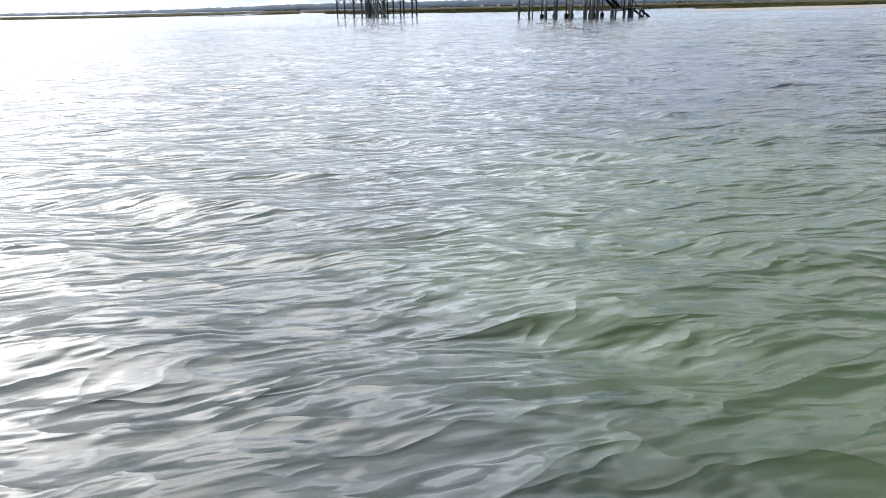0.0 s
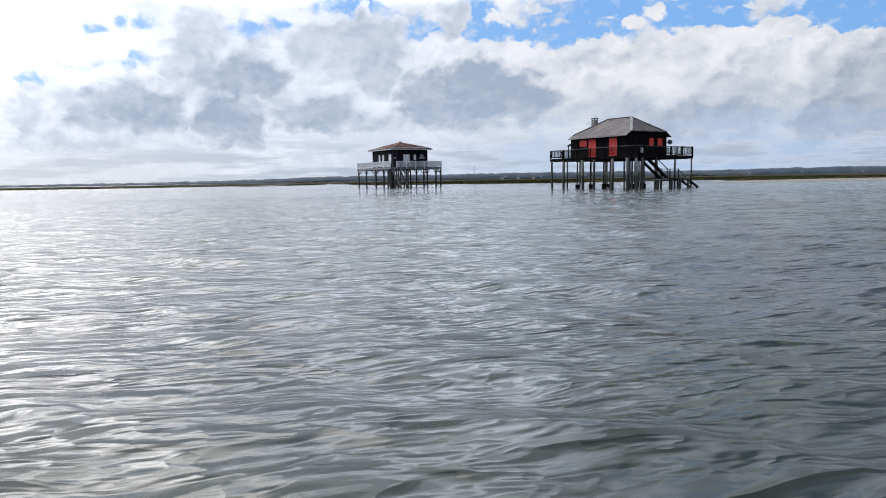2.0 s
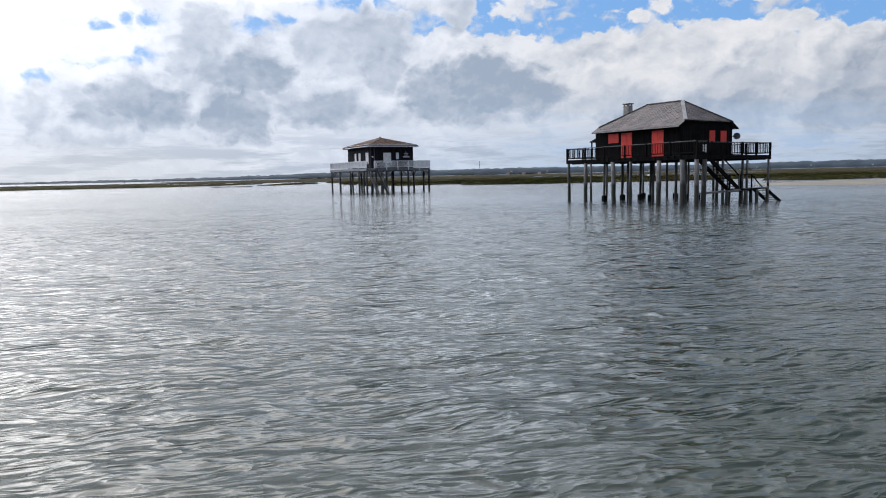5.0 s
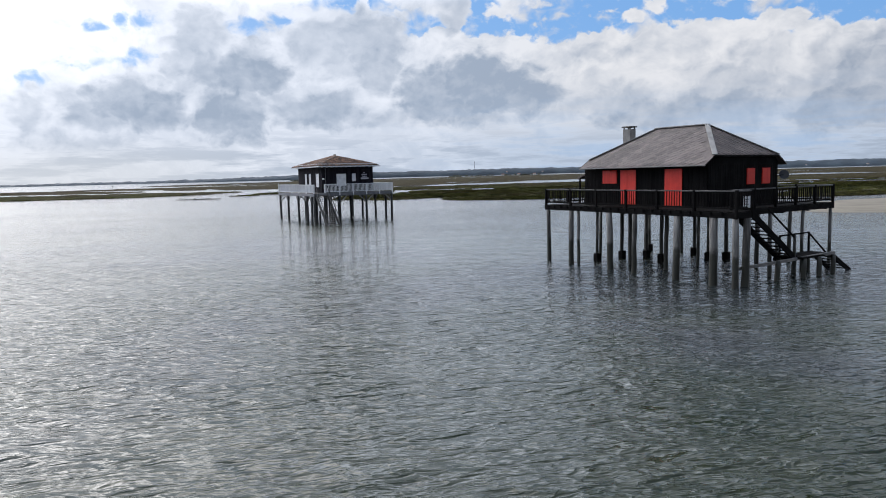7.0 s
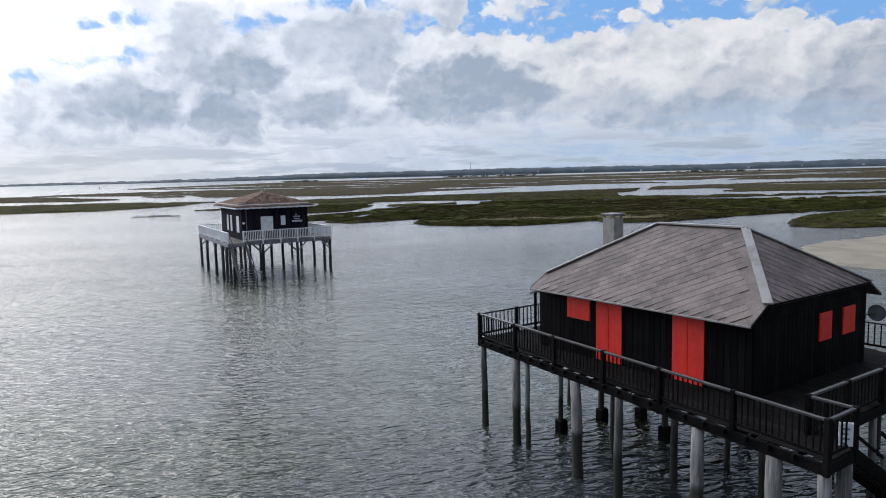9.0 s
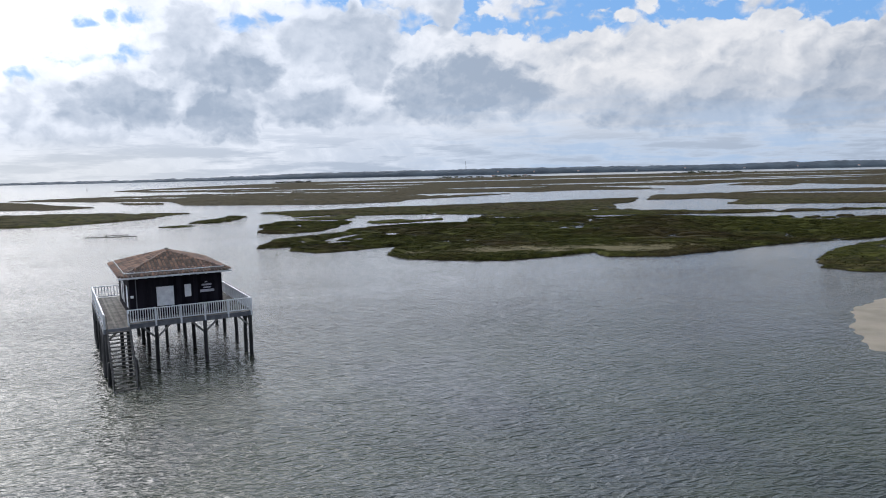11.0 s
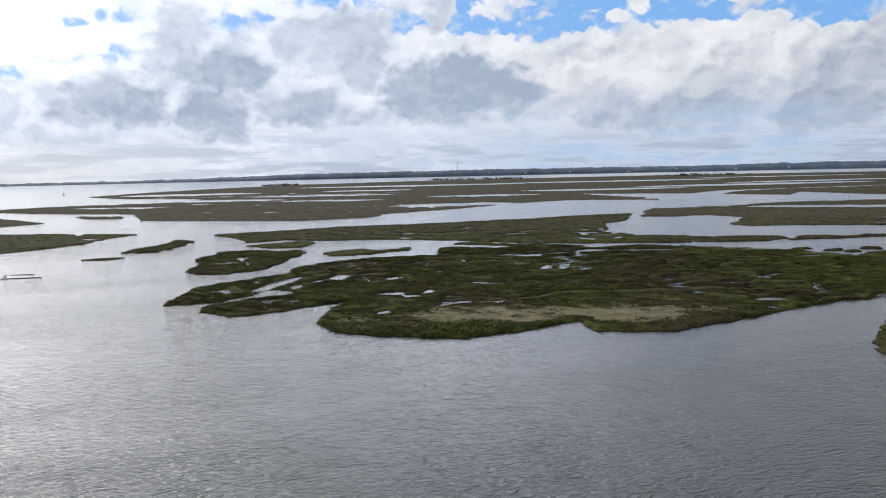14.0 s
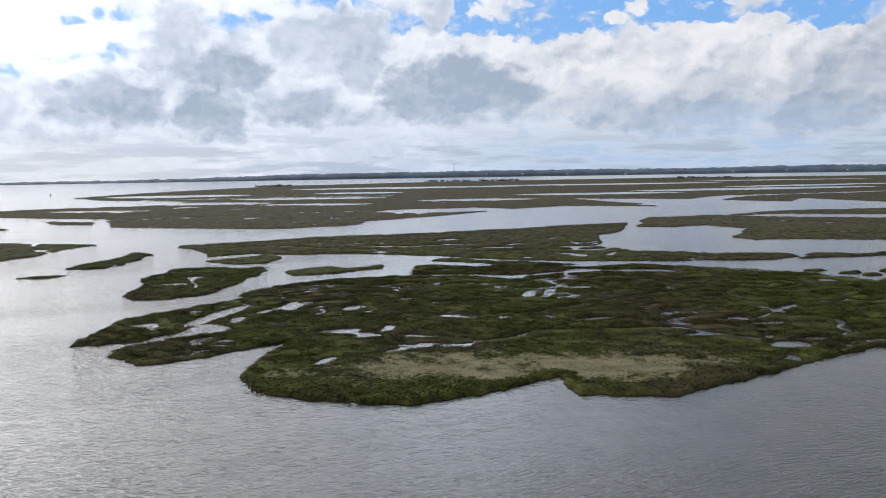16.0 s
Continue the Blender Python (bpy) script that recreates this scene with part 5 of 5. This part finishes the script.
def tiled_hut():
    global DECK
    old, DECK = DECK, 3.60
    hut = thing("stilt_house", HUT2_AT, "dark brown wooden house with clay-tiled roof and white railing", "stilt house", "stilt houses")
    U0, U1, V0, V1, TOP = -8.5, -1.75, 1.98, 11.4, 6.72
    rng = random.Random(3)
    for j, v in enumerate((0.05, 1.9, 5.4, 9.8, 13.6)):
        for i, u in enumerate((-10.5, -7.0, -3.55, -0.08)):
            if j == 1 and i in (1, 2):
                continue
            q = placed("stilt", None_mesh(post_mesh(0.15, DECK - 0.3, 200 + 7 * j + i, 8)), M["darkpile"], hut, "", Matrix.Translation((u, v, 0)))
            if j in (0, 4) or i in (0, 3):
                for s in (-1, 1):
                    if i in (0, 3) and j not in (0, 4):
                        e = (u, v + s * 0.95, DECK - 0.34)
                    else:
                        e = (u + s * 0.95, v, DECK - 0.34)
                        if (i == 0 and s < 0) or (i == 3 and s > 0):
                            e = (u, v + (0.95 if j == 0 else -0.95), DECK - 0.34)
                    part("brace", beam((u, v, DECK - 1.25), e, 0.10, 0.13, up=(0.3, 0.3, 1)), M["pile"], hut)
    for u, v in ((-9.0, -0.8), (-10.4, -0.85), (-8.75, -2.6), (-10.45, -2.6), (-9.2, 2.2), (-5.4, 7.6)):
        placed("stilt", None_mesh(post_mesh(0.13, DECK - 0.3 if v > -2 else 1.6, 300 + int(u * 9), 8)), M["darkpile"], hut, "", Matrix.Translation((u, v, 0)))
    # deck
    for a, b in (((-8.86, -0.02), (0.05, -0.02)), ((0.05, -0.02), (0.05, 14.1)), ((0.05, 14.1), (-10.55, 14.1)), ((-10.55, 14.1), (-10.55, -0.9)), ((-10.55, -0.9), (-8.86, -0.9))):
        part("edge_beam", beam((*a, DECK - 0.18), (*b, DECK - 0.18), 0.09, 0.34), M["greypaint"], hut, "grey painted edge beam")
    for v in (1.9, 5.4, 9.8, 13.4):
        part("bearer", beam((-10.5, v, DECK - 0.32), (0, v, DECK - 0.32), 0.16, 0.2), M["pile"], hut)
    deck = part("deck", block((-8.6, 1.9, DECK - 0.04), (-1.7, 11.5, DECK - 0.012)), M["deck"], hut, "weathered grey-brown deck boards")
    u = -10.55
    while u < 0.0:
        lo = -0.88 if u < -8.9 else 0.0
        if U0 - 0.02 < u + 0.07 < U1:
            part("plank", block((u, lo, DECK - 0.03), (u + 0.14, V0, DECK), 0.004), M["deck"], deck)
            part("plank", block((u, V1, DECK - 0.03), (u + 0.14, 14.1, DECK), 0.004), M["deck"], deck)
        else:
            part("plank", block((u, lo, DECK - 0.03), (u + 0.14, 14.1, DECK), 0.004), M["deck"], deck)
        u += 0.15
    # walls
    for name, a, b, out in (("wall_front", (U0, V0), (U1, V0), (0, -1)), ("wall_side", (U1, V0), (U1, V1), (1, 0)), ("wall_rear", (U1, V1), (U0, V1), (0, 1)), ("wall_side", (U0, V1), (U0, V0), (-1, 0))):
        ia, ib, o = Vector(a), Vector(b), Vector(out)
        w = part(name, slab([(c.x, c.y, TOP) for c in (ia - o * 0.12, ib - o * 0.12, ib, ia)], TOP - DECK), M["wall2"], hut, "dark brown board wall")
        boards(w, a, b, DECK + 0.02, TOP, out, M["wall2"], [], 0.3, 0.02)
    for a, b, lo, hi in ((-6.62, -5.38, 4.40, 5.88), (-4.58, -4.10, 4.93, 5.88)):
        win = part("window", block((a - 0.06, V0 - 0.05, lo - 0.06), (b + 0.06, V0 + 0.0, hi + 0.06), 0.01), M["wall2"], hut)
        part("shutter", block((a, V0 - 0.075, lo), (b, V0 - 0.045, hi), 0.008), M["white"], win, "white closed shutter")
    for v0, ww in ((2.9, 1.1), (6.0, 0.8), (7.7, 0.7)):
        win = part("window", block((U0 - 0.05, v0 - 0.05, 4.25), (U0, v0 + ww + 0.05, 6.0), 0.01), M["wall2"], hut)
        part("shutter", block((U0 - 0.075, v0, 4.30), (U0 - 0.045, v0 + ww, 5.95), 0.008), M["white"], win, "white closed shutter")
    sign = part("sign", block((-3.52, V0 - 0.05, 5.05), (-2.30, V0 - 0.022, 6.02), 0.008), M["wall2"], hut, "dark sign with faded pale lettering")
    for j, (a, b, z, h) in enumerate(((-3.05, -2.85, 5.90, 0.10), (-3.3, -2.55, 5.66, 0.14), (-3.2, -2.6, 5.46, 0.10), (-3.42, -2.36, 5.16, 0.20))):
        part("text_bar", block((a, V0 - 0.058, z), (b, V0 - 0.049, z + h), 0.0), M["mark"], sign)
    part("wall_lamp", block((U0 + 0.05, V0 - 0.22, 5.2), (U0 + 0.25, V0 - 0.02, 5.38), 0.02), M["white"], hut, "small white wall lamp")
    part("downpipe", beam((U0 + 0.45, V0 - 0.06, DECK), (U0 + 0.45, V0 - 0.06, TOP), 0.07, 0.07, up=(1, 0, 0)), M["greypaint"], hut)
    # roof: a hipped main roof over a flatter skirt
    ax, ay, az_ = -5.13, 6.5, 8.22
    e0, e1, s0, s1, ez = -9.25, -1.10, 1.15, 12.1, 6.84
    i0, i1, q0, q1, iz = -8.75, -1.6, 1.75, 11.5, 7.06
    apex0, apex1 = (ax, ay - 0.35, az_), (ax, ay + 0.5, az_)
    main = [[(i0, q0, iz), (i1, q0, iz), apex0, apex0], [(i1, q0, iz), (i1, q1, iz), apex1, apex0], [(i1, q1, iz), (i0, q1, iz), apex1, apex1], [(i0, q1, iz), (i0, q0, iz), apex0, apex1]]
    skirt = [[(e0, s0, ez), (e1, s0, ez), (i1, q0, iz), (i0, q0, iz)], [(e1, s0, ez), (e1, s1, ez), (i1, q1, iz), (i1, q0, iz)], [(e1, s1, ez), (e0, s1, ez), (i0, q1, iz), (i1, q1, iz)],
             [(e0, s1, ez), (e0, s0, ez), (i0, q0, iz), (i0, q1, iz)]]
    for k, c in enumerate(main):
        uniq = [p for i, p in enumerate(c) if p not in c[:i]]
        r = part("roof_slope", slab(uniq, 0.06), M["undertile"], hut, "weathered clay pantiles" if k == 0 else "")
        pantiles(r, c, 300 if k == 0 else 0)
    for k, c in enumerate(skirt):
        r = part("roof_skirt", slab(c, 0.06), M["undertile"], hut, "flatter tiled skirt round the roof" if k == 0 else "")
        pantiles(r, c, 0)
        part("fascia", beam(Vector(c[0]) - Vector((0, 0, 0.05)), Vector(c[1]) - Vector((0, 0, 0.05)), 0.05, 0.13), M["white"], hut, "white painted fascia")
        part("flashing", beam(Vector(c[3]) + Vector((0, 0, 0.05)), Vector(c[2]) + Vector((0, 0, 0.05)), 0.10, 0.07), M["white"], hut, "white strip where the roof pitch breaks")
    for c in main:
        part("hip_tile", beam(Vector(c[0]) + Vector((0, 0, 0.04)), Vector(c[3]) + Vector((0, 0, 0.04)), 0.2, 0.08), M["pantile"], hut)
    fin = part("finial", block((ax - 0.14, ay - 0.3, az_), (ax + 0.14, ay - 0.02, az_ + 0.22), 0.03), M["zinc"], hut, "small pale roof finial")
    # rafter ends under the eave
    me = None_mesh(block((-0.04, -0.5, -0.07), (0.04, 0.02, 0.05), 0.006))
    for i in range(12):
        placed("rafter_end", me, M["white"], hut, at=Matrix.Translation((-8.6 + i * 0.62, 1.72, 6.74)))
    # railings
    rt, rfoot = 4.62, 3.74
    w = M["white"]
    kw = {"gap": 0.165, "bal": 0.06, "cap_h": 0.08, "rail_w": 0.10, "post_w": 0.14}
    railing(hut, (-8.86, 0), (0, 0), rt, rfoot, [0, 0.21, 0.41, 0.605, 0.80, 1.0], w, **kw)
    railing(hut, (0, 0), (0, 14.05), rt, rfoot, [0.2, 0.4, 0.6, 0.8, 1.0], w, **{**kw, "gap": 0.2})
    railing(hut, (0, 14.05), (-10.5, 14.05), rt, rfoot, [0.25, 0.5, 0.75, 1.0], w, **{**kw, "gap": 0.25})
    railing(hut, (-10.5, 14.05), (-10.5, -0.85), rt, rfoot, [0.2, 0.4, 0.6, 0.8, 1.0], w, **{**kw, "gap": 0.2})
    # stair down to the water
    n = 17
    for i in range(n):
        z = DECK - (i + 1) * 3.7 / n
        v = -0.95 - (i + 0.5) * 3.9 / n
        part("tread", block((-10.3, v - 0.13, z - 0.045), (-8.95, v + 0.13, z), 0.006), M["deck"], hut)
    for u in (-10.36, -8.90):
        part("stringer", beam((u, -0.9, DECK - 0.12), (u, -4.95, -0.25), 0.10, 0.42), M["darkpile"], hut)
        part("stair_rail", beam((u, -0.9, DECK + 0.9), (u, -4.85, 0.75), 0.06, 0.08), M["darkpile"], hut)
        for f in (0.33, 0.66, 0.97):
            z = DECK - 0.12 - f * 3.7
            part("stair_post", beam((u, -0.9 - f * 4.0, z), (u, -0.9 - f * 4.0, z + 1.05), 0.07, 0.07, up=(1, 0, 0)), M["pile"], hut)
    DECK = old
    return hut


def pantiles(parent, corners, limit):
    """Rows of half-round clay tiles down a slope, cut off along its sides."""
    p = [Vector(c) for c in corners]
    x = (p[1] - p[0]).normalized()
    nrm = x.cross(p[3] - p[0]).normalized()
    y = nrm.cross(x)
    q = [((c - p[0]).dot(x), (c - p[0]).dot(y)) for c in p]
    high = q[2][1]
    wide, tall, r = 0.27, 0.42, 0.105
    m = Matrix((x, y, nrm)).transposed().to_4x4()
    prof = [(-r, 0.0), (-r * 0.72, r * 0.74), (0, r * 1.0), (r * 0.72, r * 0.74), (r, 0.0)]

    def tile(bm, m4):
        lo = [bm.verts.new(m4 @ Vector((a, -tall * 0.54, b * 1.12 + 0.012))) for a, b in prof]
        hi = [bm.verts.new(m4 @ Vector((a * 0.9, tall * 0.5, b * 0.9))) for a, b in prof]
        for i in range(4):
            bm.faces.new((lo[i], lo[i + 1], hi[i + 1], hi[i])).smooth = True
        bm.faces.new(list(reversed(lo)))
    one = bmesh.new()
    tile(one, Matrix.Identity(4))
    me = bpy.data.meshes.new("tile")
    one.to_mesh(me)
    one.free()
    rng = random.Random(11)
    spots = []
    for j in range(int(high / tall) + 1):
        v = (j + 0.5) * tall
        if v > high - 0.1:
            break
        f = v / high
        a = q[0][0] + (q[3][0] - q[0][0]) * f
        b = q[1][0] + (q[2][0] - q[1][0]) * f
        k0, k1 = math.ceil((a + r) / wide), math.floor((b - r) / wide)
        spots += [(k * wide, v) for k in range(k0, k1 + 1)]
    rest = bmesh.new()
    for i, (u, v) in enumerate(spots):
        at = m @ Matrix.Rotation(rng.uniform(-0.03, 0.03), 4, "Z")
        at.translation = p[0] + x * u + y * v + nrm * (0.004 + rng.uniform(0, 0.012))
        if i < limit:
            placed("tile", me, M["pantile"], parent, at=at)
        else:
            tile(rest, at)
    if len(spots) > limit:
        tagged(part("tiles", rest, M["pantile"], parent), kind="stuff")
    else:
        rest.free()


tiled_hut()
